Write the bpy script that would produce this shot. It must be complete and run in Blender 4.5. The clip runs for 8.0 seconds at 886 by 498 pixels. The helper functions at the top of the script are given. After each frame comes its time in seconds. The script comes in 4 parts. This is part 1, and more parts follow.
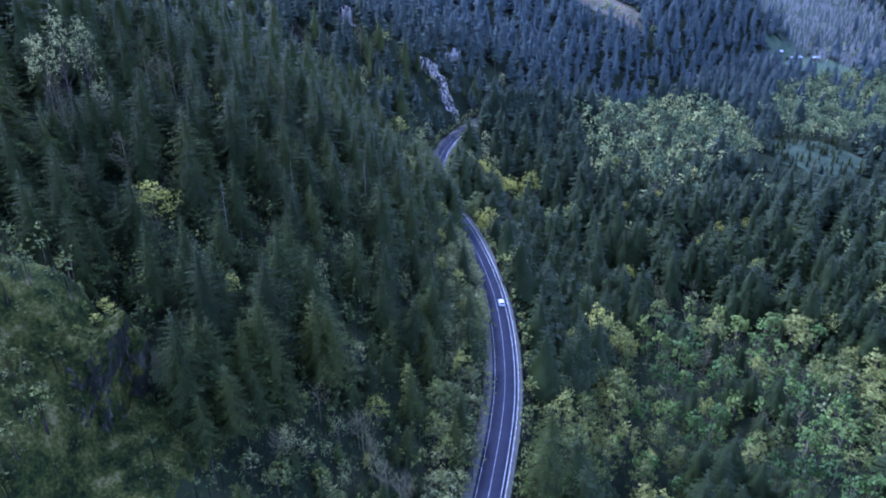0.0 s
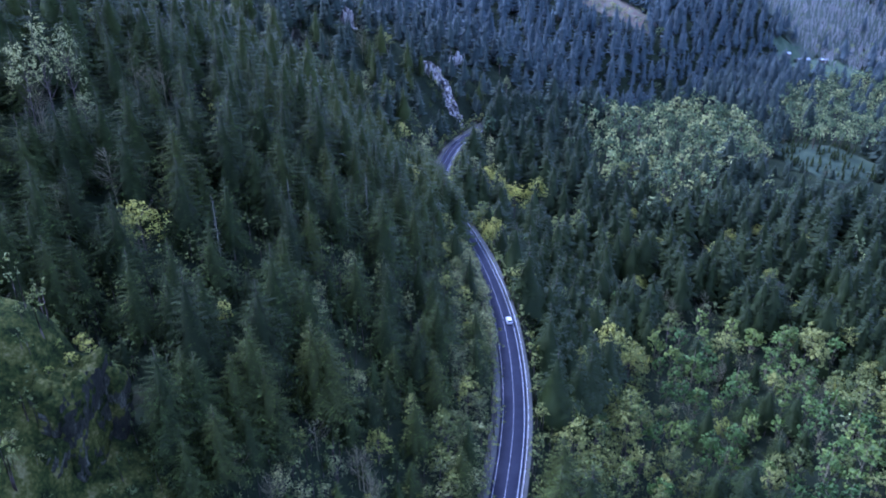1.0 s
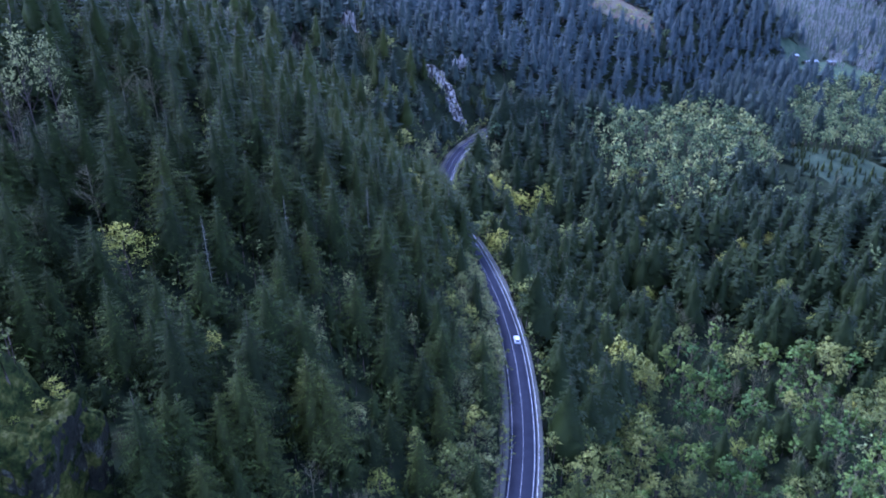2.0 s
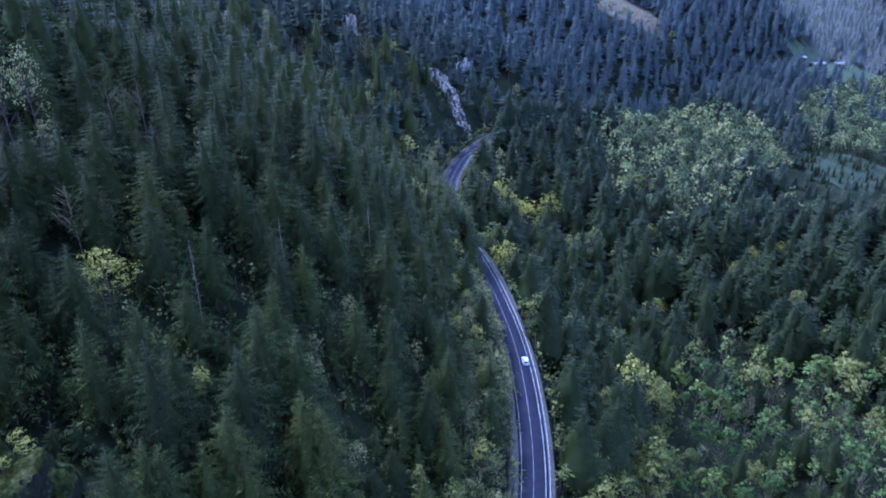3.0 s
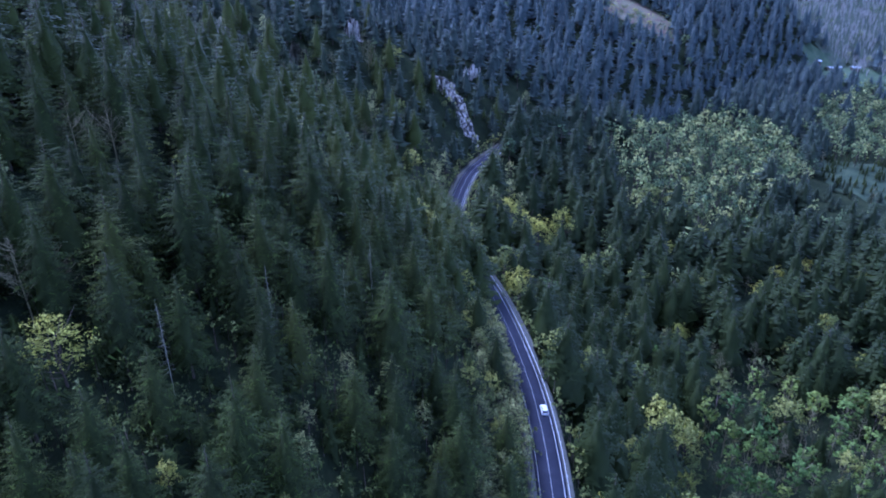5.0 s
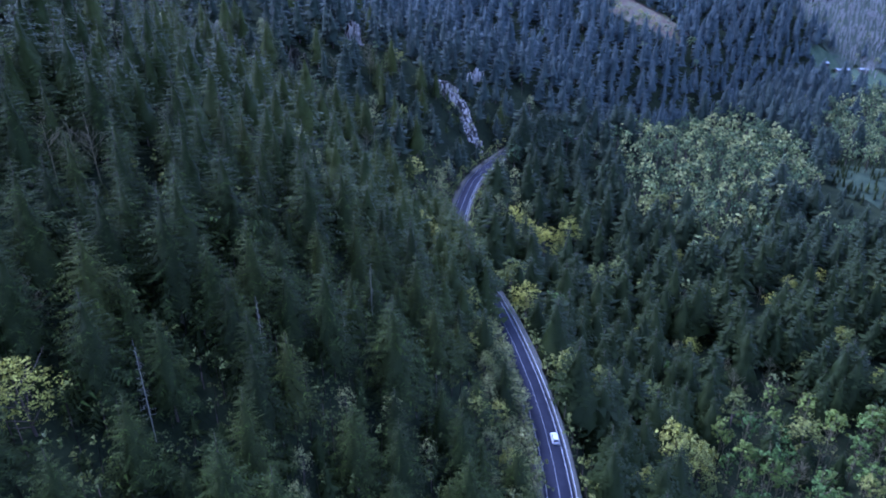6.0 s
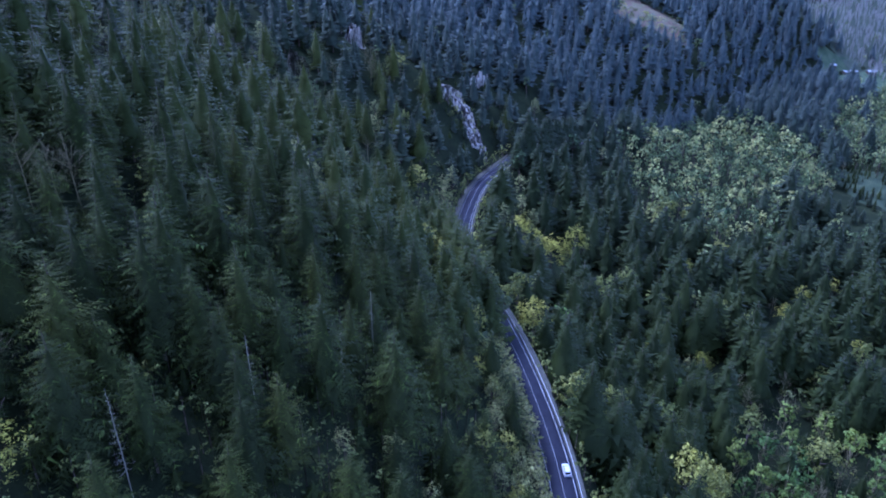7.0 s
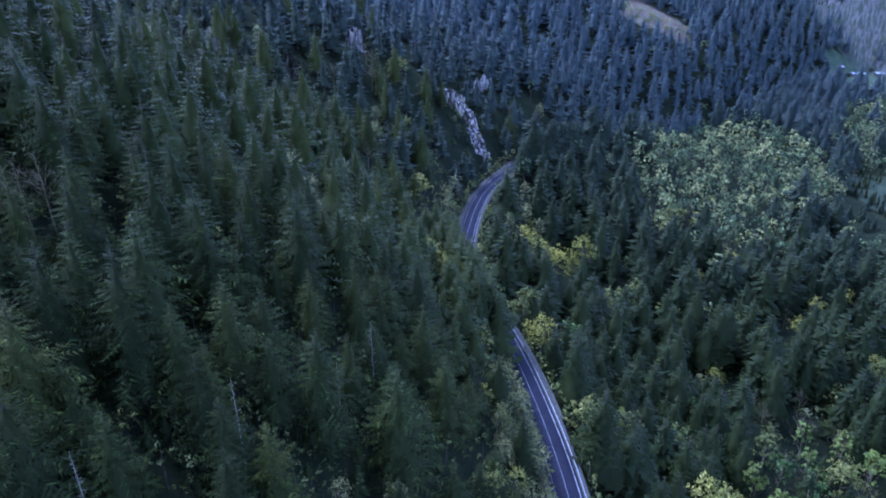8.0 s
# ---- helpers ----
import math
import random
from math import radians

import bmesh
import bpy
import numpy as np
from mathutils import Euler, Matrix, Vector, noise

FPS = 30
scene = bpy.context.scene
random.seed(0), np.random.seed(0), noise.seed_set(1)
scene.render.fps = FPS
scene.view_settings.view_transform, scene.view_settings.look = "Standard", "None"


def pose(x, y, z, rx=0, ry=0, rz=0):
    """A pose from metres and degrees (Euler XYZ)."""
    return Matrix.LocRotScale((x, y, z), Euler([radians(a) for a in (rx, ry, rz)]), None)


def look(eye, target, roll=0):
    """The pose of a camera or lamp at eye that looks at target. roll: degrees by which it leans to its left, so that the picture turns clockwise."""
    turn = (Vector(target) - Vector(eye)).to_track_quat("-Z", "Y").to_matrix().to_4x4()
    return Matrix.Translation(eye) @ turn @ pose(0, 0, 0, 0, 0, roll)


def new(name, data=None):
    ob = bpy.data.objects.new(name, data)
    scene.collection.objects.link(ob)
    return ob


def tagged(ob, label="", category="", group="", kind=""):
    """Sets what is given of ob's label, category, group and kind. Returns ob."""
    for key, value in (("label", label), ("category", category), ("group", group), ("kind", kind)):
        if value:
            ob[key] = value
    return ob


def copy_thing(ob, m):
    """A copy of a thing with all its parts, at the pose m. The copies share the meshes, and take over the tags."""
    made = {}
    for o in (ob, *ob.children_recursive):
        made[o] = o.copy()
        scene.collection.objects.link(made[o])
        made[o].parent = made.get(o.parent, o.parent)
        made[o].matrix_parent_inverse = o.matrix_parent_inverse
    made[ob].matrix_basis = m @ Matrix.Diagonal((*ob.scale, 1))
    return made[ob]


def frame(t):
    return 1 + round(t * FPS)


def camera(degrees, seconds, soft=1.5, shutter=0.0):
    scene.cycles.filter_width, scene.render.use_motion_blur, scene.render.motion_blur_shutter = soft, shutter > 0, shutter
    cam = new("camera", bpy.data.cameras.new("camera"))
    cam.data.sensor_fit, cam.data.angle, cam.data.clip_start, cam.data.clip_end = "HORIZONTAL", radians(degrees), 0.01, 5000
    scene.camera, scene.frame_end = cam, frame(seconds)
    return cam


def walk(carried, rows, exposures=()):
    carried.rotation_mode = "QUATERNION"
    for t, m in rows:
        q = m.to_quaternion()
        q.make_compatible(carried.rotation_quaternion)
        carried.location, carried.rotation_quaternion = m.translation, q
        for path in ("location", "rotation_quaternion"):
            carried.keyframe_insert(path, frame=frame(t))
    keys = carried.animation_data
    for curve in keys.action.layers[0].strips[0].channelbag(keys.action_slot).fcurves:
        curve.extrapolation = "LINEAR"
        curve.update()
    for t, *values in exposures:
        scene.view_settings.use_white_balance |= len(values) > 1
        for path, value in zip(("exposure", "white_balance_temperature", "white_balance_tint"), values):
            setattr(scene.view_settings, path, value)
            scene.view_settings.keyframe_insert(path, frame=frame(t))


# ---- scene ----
cam = camera(65.5, 8.0, soft=1.95)
PATH = [
    (0, 0.00, 0.00, 124.00, 0.000, -26.004, 0.000),
    (0.5, -0.44, 5.73, 124.00, 0.109, -25.987, -0.028),
    (1, -0.90, 11.45, 124.00, 0.214, -25.970, -0.054),
    (1.5, -1.36, 17.17, 123.99, 0.316, -25.955, -0.079),
    (3, -2.78, 34.32, 123.99, 0.599, -25.918, -0.144),
    (3.5, -3.26, 40.02, 123.99, 0.687, -25.908, -0.163),
    (4, -3.76, 45.73, 123.99, 0.771, -25.899, -0.180),
    (4.5, -4.26, 51.43, 123.99, 0.851, -25.892, -0.196),
    (6, -5.81, 68.51, 123.99, 1.072, -25.879, -0.235),
    (6.5, -6.34, 74.20, 123.99, 1.138, -25.877, -0.245),
    (7, -6.88, 79.88, 124.00, 1.201, -25.877, -0.254),
    (7.5, -7.42, 85.56, 124.00, 1.260, -25.878, -0.261),
    (8, -7.97, 91.24, 124.00, 1.316, -25.880, -0.267),
]


def heading(x, y, z, yaw, pitch, roll):
    """A level flight pose: yaw to the left, pitch up, roll."""
    return pose(x, y, z, 90 + pitch, 0, yaw) @ pose(0, 0, 0, 0, 0, roll)


EXPOSURE, KELVIN, TINT = 1.75, 4190, 35
walk(cam, [(t, heading(*row)) for t, *row in PATH], [(0, EXPOSURE + 0.22, KELVIN, TINT), (4, EXPOSURE + 0.03, KELVIN, TINT), (8, EXPOSURE - 0.08, KELVIN, TINT)])

# ---- light: a bright overcast evening sky, the sun veiled behind cloud ----
SUN_ELEVATION, SUN_AZIMUTH = 56, -60  # azimuth clockwise from +y
world = bpy.data.worlds.new("sky")
scene.world = world
world.use_nodes = True
sky = world.node_tree.nodes.new("ShaderNodeTexSky")
sky.sky_type, sky.sun_disc = "NISHITA", False
sky.sun_elevation, sky.sun_rotation = radians(SUN_ELEVATION), radians(SUN_AZIMUTH)
world.node_tree.nodes["Background"].inputs["Strength"].default_value = 0.12
veil = world.node_tree.nodes.new("ShaderNodeHueSaturation")  # thin cloud takes much of the blue out of the sky
veil.inputs["Saturation"].default_value = 0.5
world.node_tree.links.new(sky.outputs[0], veil.inputs["Color"])
world.node_tree.links.new(veil.outputs[0], world.node_tree.nodes["Background"].inputs["Color"])
sun = new("sun", bpy.data.lights.new("sun", "SUN"))
sun.data.energy, sun.data.angle, sun.data.color = 1.3, radians(28), (1.0, 0.97, 0.93)
_e, _a = radians(SUN_ELEVATION), radians(SUN_AZIMUTH)
sun.matrix_world = look((0, 0, 300), (-math.sin(_a) * math.cos(_e) * 100, -math.cos(_a) * math.cos(_e) * 100, 300 - math.sin(_e) * 100))


# ---- materials ----
class Nodes:
    """Short hand for building a node material."""

    def __init__(self, name, roughness=0.8, specular=0.3):
        self.mat = bpy.data.materials.new(name)
        self.mat.use_nodes = True
        self.tree = self.mat.node_tree
        self.bsdf = self.tree.nodes["Principled BSDF"]
        self.bsdf.inputs["Roughness"].default_value = roughness
        self.bsdf.inputs["Specular IOR Level"].default_value = specular

    def add(self, kind, **values):
        node = self.tree.nodes.new(kind)
        for key, value in values.items():
            node.inputs[key.replace("_", " ")].default_value = value
        return node

    def link(self, a, b):
        self.tree.links.new(a, b)
        return self

    def noise(self, scale, detail=4.0, rough=0.6, stretch=None, coords="Object"):
        node = self.add("ShaderNodeTexNoise", Scale=scale, Detail=detail, Roughness=rough)
        at = self.add("ShaderNodeTexCoord").outputs[coords]
        if stretch:
            mapping = self.add("ShaderNodeMapping", Scale=stretch)
            self.link(at, mapping.inputs["Vector"])
            at = mapping.outputs[0]
        self.link(at, node.inputs["Vector"])
        return node.outputs["Fac"]

    def ramp(self, fac, stops):
        node = self.add("ShaderNodeValToRGB")
        band = node.color_ramp
        while len(band.elements) < len(stops):
            band.elements.new(0.5)
        for element, (at, colour) in zip(band.elements, stops):
            element.position, element.color = at, (*colour, 1)
        self.link(fac, node.inputs[0])
        return node.outputs[0]

    def mix(self, fac, a, b, blend="MIX"):
        node = self.tree.nodes.new("ShaderNodeMix")
        node.data_type, node.blend_type = "RGBA", blend
        for socket, value in ((node.inputs[0], fac), (node.inputs[6], a), (node.inputs[7], b)):
            if isinstance(value, bpy.types.NodeSocket):
                self.link(value, socket)
            else:
                socket.default_value = value if isinstance(value, (int, float)) else (*value, 1)
        return node.outputs[2]

    def math(self, operation, a, b=0.0):
        node = self.tree.nodes.new("ShaderNodeMath")
        node.operation = operation
        for socket, value in zip(node.inputs, (a, b)):
            if isinstance(value, bpy.types.NodeSocket):
                self.link(value, socket)
            else:
                socket.default_value = value
        return node.outputs[0]

    def colour(self, out):
        self.link(out, self.bsdf.inputs["Base Color"])
        return self

    def bump(self, height, strength, distance):
        node = self.add("ShaderNodeBump", Strength=strength, Distance=distance)
        self.link(height, node.inputs["Height"])
        self.link(node.outputs[0], self.bsdf.inputs["Normal"])
        return self


def foliage(name, hues, glow=0.0, roughness=0.6, specular=0.25, own=False, vary=0.4, tips=1.0):
    """Leaves: a hue for each tree, a small change from leaf to leaf, light passing through."""
    n = Nodes(name, roughness, specular)
    if own:
        tree_hue = n.add("ShaderNodeObjectInfo").outputs["Random"]
    else:
        attribute = n.add("ShaderNodeAttribute")
        attribute.attribute_name = "hue"
        tree_hue = attribute.outputs["Fac"]
    colour = n.ramp(tree_hue, hues)
    leaf = n.add("ShaderNodeNewGeometry").outputs["Random Per Island"]
    stops = [(0.0, (1 - vary,) * 3), (0.9, (1 + 0.9 * vary, 1 + 0.8 * vary, 1 + 0.6 * vary))]
    if tips > 1:  # about one leaf in ten, at random, paler than the rest
        stops += [(0.93, (tips, tips, 0.85 * tips))]
    shade = n.ramp(leaf, stops)
    colour = n.mix(1.0, colour, shade, "MULTIPLY")
    patch = n.ramp(n.noise(0.035, 3.0), [(0.3, (0.75, 0.8, 0.85)), (0.7, (1.2, 1.15, 1.1))])
    colour = n.mix(1.0, colour, patch, "MULTIPLY")
    n.colour(colour)
    if glow:
        through_leaf = n.add("ShaderNodeBsdfTranslucent")
        n.link(colour, through_leaf.inputs["Color"])
        both = n.add("ShaderNodeMixShader", Fac=glow)
        n.link(n.bsdf.outputs[0], both.inputs[1]).link(through_leaf.outputs[0], both.inputs[2])
        n.link(both.outputs[0], n.tree.nodes["Material Output"].inputs["Surface"])
    return n.mat


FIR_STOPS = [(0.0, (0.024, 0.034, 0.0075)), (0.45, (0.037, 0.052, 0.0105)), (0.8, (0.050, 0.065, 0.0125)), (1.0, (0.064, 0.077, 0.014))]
LEAF_STOPS = [(0.0, (0.115, 0.145, 0.040)), (0.4, (0.205, 0.235, 0.060)), (0.75, (0.33, 0.345, 0.085)), (1.0, (0.45, 0.45, 0.10))]
# from needle green to the paler blue of distance haze, painted as base colour
PINE_HAZE_STOPS = [(0.0, (0.025, 0.036, 0.0075)), (0.45, (0.038, 0.053, 0.033)), (1.0, (0.066, 0.088, 0.084))]
FIR = foliage("fir_needles", FIR_STOPS, vary=0.16, specular=0.12)
PINE_HAZED = foliage("pine_needles_hazed", PINE_HAZE_STOPS, vary=0.16, specular=0.12)
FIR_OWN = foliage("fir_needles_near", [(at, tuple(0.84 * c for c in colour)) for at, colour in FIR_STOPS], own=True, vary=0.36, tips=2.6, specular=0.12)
LEAF = foliage("spring_leaves", LEAF_STOPS, glow=0.35)
# leaves of all far broadleaf trees, bluer than those of the nearer ones
STAND_STOPS = [(0.0, (0.055, 0.09, 0.042)), (0.45, (0.15, 0.20, 0.083)), (0.75, (0.30, 0.345, 0.13)), (1.0, (0.44, 0.46, 0.17))]
STAND_LEAF = foliage("distant_leaves", STAND_STOPS, glow=0.35, vary=0.55, tips=1.8)
BRIGHT_LEAF = foliage("yellow_green_leaves", [(0.0, (0.31, 0.345, 0.06)), (1.0, (0.51, 0.50, 0.09))], glow=0.4, own=True, vary=0.55)
PALE_LEAF = foliage("silvery_catkins", [(0.0, (0.24, 0.27, 0.11)), (1.0, (0.42, 0.435, 0.17))], glow=0.3, own=True, vary=0.6, tips=1.8)
LEAF_OWN = foliage("spring_leaves_near", LEAF_STOPS, glow=0.35, own=True, tips=1.7)
SLIM_STOPS = [(0.0, (0.072, 0.132, 0.034)), (0.5, (0.140, 0.220, 0.048)), (1.0, (0.26, 0.32, 0.065))]
SLIM_LEAF = foliage("half_open_leaves", SLIM_STOPS, glow=0.35, vary=0.5)
SLIM_LEAF_OWN = foliage("half_open_leaves_near", SLIM_STOPS, glow=0.35, own=True, vary=0.5)


def plain(name, stops, scale, bump=0.3, distance=0.05, roughness=0.85, stretch=None, specular=0.25, fine=None):
    """A surface of two scales of noise between colour stops."""
    n = Nodes(name, roughness, specular)
    coarse = n.noise(scale, 6.0, stretch=stretch)
    detail = n.noise(fine or scale * 9, 4.0, stretch=stretch)
    fac = n.math("ADD", n.math("MULTIPLY", coarse, 0.65), n.math("MULTIPLY", detail, 0.35))
    n.colour(n.ramp(fac, stops)).bump(fac, bump, distance)
    return n.mat


BARK = plain("bark", [(0.3, (0.05, 0.04, 0.03)), (0.7, (0.13, 0.105, 0.085))], 2.0, 0.6, 0.04, stretch=(1, 1, 0.2))
PALE_BARK = plain("pale_dead_wood", [(0.3, (0.16, 0.155, 0.115)), (0.7, (0.36, 0.35, 0.27))], 2.0, 0.5, 0.03, stretch=(1, 1, 0.2))
GREY_BARK = plain("grey_bark", [(0.3, (0.18, 0.172, 0.15)), (0.7, (0.46, 0.445, 0.40))], 0.4, 0.5, 0.03)
TWIG = plain("grey_twigs", [(0.3, (0.09, 0.082, 0.042)), (0.7, (0.22, 0.20, 0.105))], 2.0, 0.3, 0.02)
ROCK = plain("weathered_rock", [(0.45, (0.022, 0.021, 0.017)), (0.50, (0.12, 0.11, 0.095)), (0.57, (0.46, 0.435, 0.385))], 0.42, 1.0, 0.8, stretch=(1, 1, 0.16), fine=1.3)
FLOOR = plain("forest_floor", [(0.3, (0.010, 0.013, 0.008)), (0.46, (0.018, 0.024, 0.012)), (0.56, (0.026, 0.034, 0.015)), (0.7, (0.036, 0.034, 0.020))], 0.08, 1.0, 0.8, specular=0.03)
MOSS = plain("moss_and_fern", [(0.40, (0.010, 0.014, 0.005)), (0.48, (0.028, 0.038, 0.009)), (0.56, (0.068, 0.073, 0.015)), (0.65, (0.155, 0.145, 0.055))], 0.22, 1.0, 0.8, specular=0.05, fine=1.6)
ASPHALT = plain("asphalt", [(0.3, (0.022, 0.022, 0.032)), (0.7, (0.036, 0.037, 0.050))], 0.35, 0.2, 0.01, roughness=0.75, fine=20, specular=0.1)
VERGE = plain("gravel_verge", [(0.3, (0.06, 0.06, 0.045)), (0.55, (0.10, 0.098, 0.08)), (0.75, (0.07, 0.085, 0.045))], 0.5, 0.5, 0.05)
PAINT = plain("worn_road_paint", [(0.38, (0.14, 0.14, 0.14)), (0.6, (0.5, 0.5, 0.5))], 0.8, 0.1, 0.005, roughness=0.6)
STEEL = plain("galvanised_steel", [(0.3, (0.42, 0.43, 0.45)), (0.7, (0.6, 0.61, 0.63))], 0.9, 0.1, 0.01, roughness=0.45, specular=0.5)


# ---- meshes ----
def mesh_of(name, points, faces, materials, index=None, hue=None, soft=None):
    """A mesh from arrays of points and triangles or quads (one width of face)."""
    points, faces = np.asarray(points, np.float32), np.asarray(faces, np.int32)
    me = bpy.data.meshes.new(name)
    me.vertices.add(len(points))
    me.vertices.foreach_set("co", points.ravel())
    me.loops.add(faces.size)
    me.loops.foreach_set("vertex_index", faces.ravel())
    me.polygons.add(len(faces))
    me.polygons.foreach_set("loop_start", np.arange(0, faces.size, faces.shape[1], dtype=np.int32))
    for material in materials:
        me.materials.append(material)
    if index is not None:
        me.polygons.foreach_set("material_index", np.asarray(index, np.int32))
    if hue is not None:
        layer = me.attributes.new("hue", "FLOAT", "POINT")
        layer.data.foreach_set("value", np.asarray(hue, np.float32))
    me.update(calc_edges=True)
    if soft is not None:  # leaves shaded as one soft crown
        me.polygons.foreach_set("use_smooth", np.ones(len(faces), bool))
        layer = me.attributes.new("custom_normal", "FLOAT_VECTOR", "POINT")
        layer.data.foreach_set("vector", np.asarray(soft, np.float32).ravel())
    return me


def part(name, bm, material, parent, label=""):
    """One bmesh as one mesh object under a thing or a part."""
    me = bpy.data.meshes.new(name)
    bm.to_mesh(me)
    bm.free()
    me.materials.append(material)
    ob = new(name, me)
    ob.parent = parent
    return tagged(ob, label)


# ---- the lie of the land ----
KNOTS_Y = np.array([-900, -300, 0, 90, 132, 158, 184, 217, 244, 268, 290, 320, 345, 366, 398, 433, 464, 486, 530, 620, 760, 900, 1000, 1100, 1300, 4500], float)
KNOTS_X = np.array([-140, -60, -14, 4, 13.2, 17.5, 19.1, 18.2, 14.9, 10.6, 5.5, -1.5, -4.6, -4.3, -0.3, 7.9, 22.0, 33, 66, 148, 285, 440, 620, 900, 1600, 13000], float)


def spline(xs, ys):
    """A natural cubic through knots, as a function of arrays."""
    n, h = len(xs), np.diff(xs)
    a, b = np.eye(n), np.zeros(n)
    for i in range(1, n - 1):
        a[i, i - 1 : i + 2] = h[i - 1], 2 * (h[i - 1] + h[i]), h[i]
        b[i] = 3 * ((ys[i + 1] - ys[i]) / h[i] - (ys[i] - ys[i - 1]) / h[i - 1])
    c = np.linalg.solve(a, b)

    def at(x):
        x = np.clip(np.asarray(x, float), xs[0], xs[-1])
        i = np.clip(np.searchsorted(xs, x) - 1, 0, n - 2)
        t = x - xs[i]
        d = (c[i + 1] - c[i]) / (3 * h[i])
        slope = (ys[i + 1] - ys[i]) / h[i] - h[i] * (2 * c[i] + c[i + 1]) / 3
        return ys[i] + t * (slope + t * (c[i] + t * d))

    return at


road_x = spline(KNOTS_Y, KNOTS_X)


def road_z(y):
    """The height of the road, and past its end of the foot of the hill."""
    return np.interp(y, [-900, 0, 280, 370, 490, 560, 650, 3000], [14, 2, 0, -6, -7, -24, -50, -50])


def waves(x, y, seed, size):
    """Soft rolling unevenness from a few sines."""
    rng = np.random.default_rng(seed)
    out = 0
    for _ in range(9):
        angle, wave, phase = rng.uniform(0, 6.28), size * rng.uniform(0.5, 1.6), rng.uniform(0, 6.28)
        out = out + np.sin((x * np.cos(angle) + y * np.sin(angle)) * 6.28 / wave + phase)
    return out / 4


def beside(x, y):
    """Metres to the left of the road's middle line (right: minus)."""
    lean = (road_x(np.asarray(y) + 2) - road_x(np.asarray(y) - 2)) / 4
    return (road_x(y) - x) / np.sqrt(1 + lean**2)


def bluff(x, y):
    """A rocky shelf that stands out of the slope, steep towards the road and at its back, with a lower step in front."""
    right = np.clip((-57.5 - x) / 3.0, 0, 1)
    back = np.clip((106.5 - y) / 3.5, 0, 1)
    front = np.interp(y, [62, 78, 91.5, 95], [0.0, 0.38, 0.5, 1.0])
    left = np.clip((x + 118) / 30, 0, 1)
    return (16.5 + 0.9 * np.clip(-57 - x, 0, 8)) * right * back * front * left


def ground(x, y):
    """The height of the land."""
    x, y = np.asarray(x, float), np.asarray(y, float)
    d = beside(x, y)
    base = road_z(y)
    up = np.clip(d - 10, 0, None)
    crest = np.interp(y, [120, 170, 205, 300, 390, 470], [96, 112, 122, 122, 106, 116])
    left = crest * (1 - np.exp(-up / 90)) + 0.2 * np.clip(d - 6.4, 0, 3.6) + 0.05 * np.clip(up - 130, 0, None)
    right_d = np.clip(-d - 4.6, 0, None)
    reach = np.interp(y, [0, 280, 380, 3000], [36, 38, 72, 75])
    floor = -74 + np.clip((right_d - 700) * 0.25, 0, 140)
    right = (floor - base) * (1 - np.exp(-right_d / reach))
    rough = np.clip((np.abs(d) - 8) / 40, 0, 1)
    return base + bluff(x, y) + np.where(d > 0, left, right) + rough * (2.2 * waves(x, y, 3, 70) + 5 * waves(x, y, 4, 260) * np.clip(np.abs(d) / 200, 0, 1))


def sheet(name, xs, ys, material):
    gx, gy = np.meshgrid(xs, ys)
    points = np.stack([gx, gy, ground(gx, gy)], -1).reshape(-1, 3)
    i = np.arange(len(ys) - 1)[:, None] * len(xs) + np.arange(len(xs) - 1)
    i = i.ravel()
    faces = np.stack([i, i + 1, i + 1 + len(xs), i + len(xs)], -1)
    me = mesh_of(name, points, faces, [material])
    me.polygons.foreach_set("use_smooth", np.ones(len(faces), bool))
    return new(name, me)


wide = np.concatenate([np.linspace(-3200, -260, 16), np.arange(-240, -120, 6), np.arange(-120, -60, 2), np.arange(-60, 60, 1.6), np.arange(60, 620, 8), np.linspace(640, 3200, 16)])
deep = np.concatenate([np.linspace(-3000, -60, 16), np.arange(-50, 60, 3.5), np.arange(60, 112, 1.6), np.arange(112, 520, 3.5), np.arange(520, 1200, 9), np.linspace(1230, 4000, 16)])
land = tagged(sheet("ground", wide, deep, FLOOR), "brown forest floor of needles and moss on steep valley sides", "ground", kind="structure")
land.data.materials.append(MOSS)  # moss and fern over the rocky shelf and the slope below it
spot = np.zeros(len(land.data.vertices) * 3, np.float32)
land.data.vertices.foreach_get("co", spot)
first = np.zeros(len(land.data.polygons), np.int32)
land.data.polygons.foreach_get("loop_start", first)
corner = np.zeros(len(land.data.loops), np.int32)
land.data.loops.foreach_get("vertex_index", corner)
spot = spot.reshape(-1, 3)[corner[first]]
mossy = ((spot[:, 0] + 74) / 33) ** 2 + ((spot[:, 1] - 82) / 25) ** 2 < 1 + 0.25 * waves(spot[:, 0], spot[:, 1], 8, 14)
land.data.polygons.foreach_set("material_index", mossy.astype(np.int32))


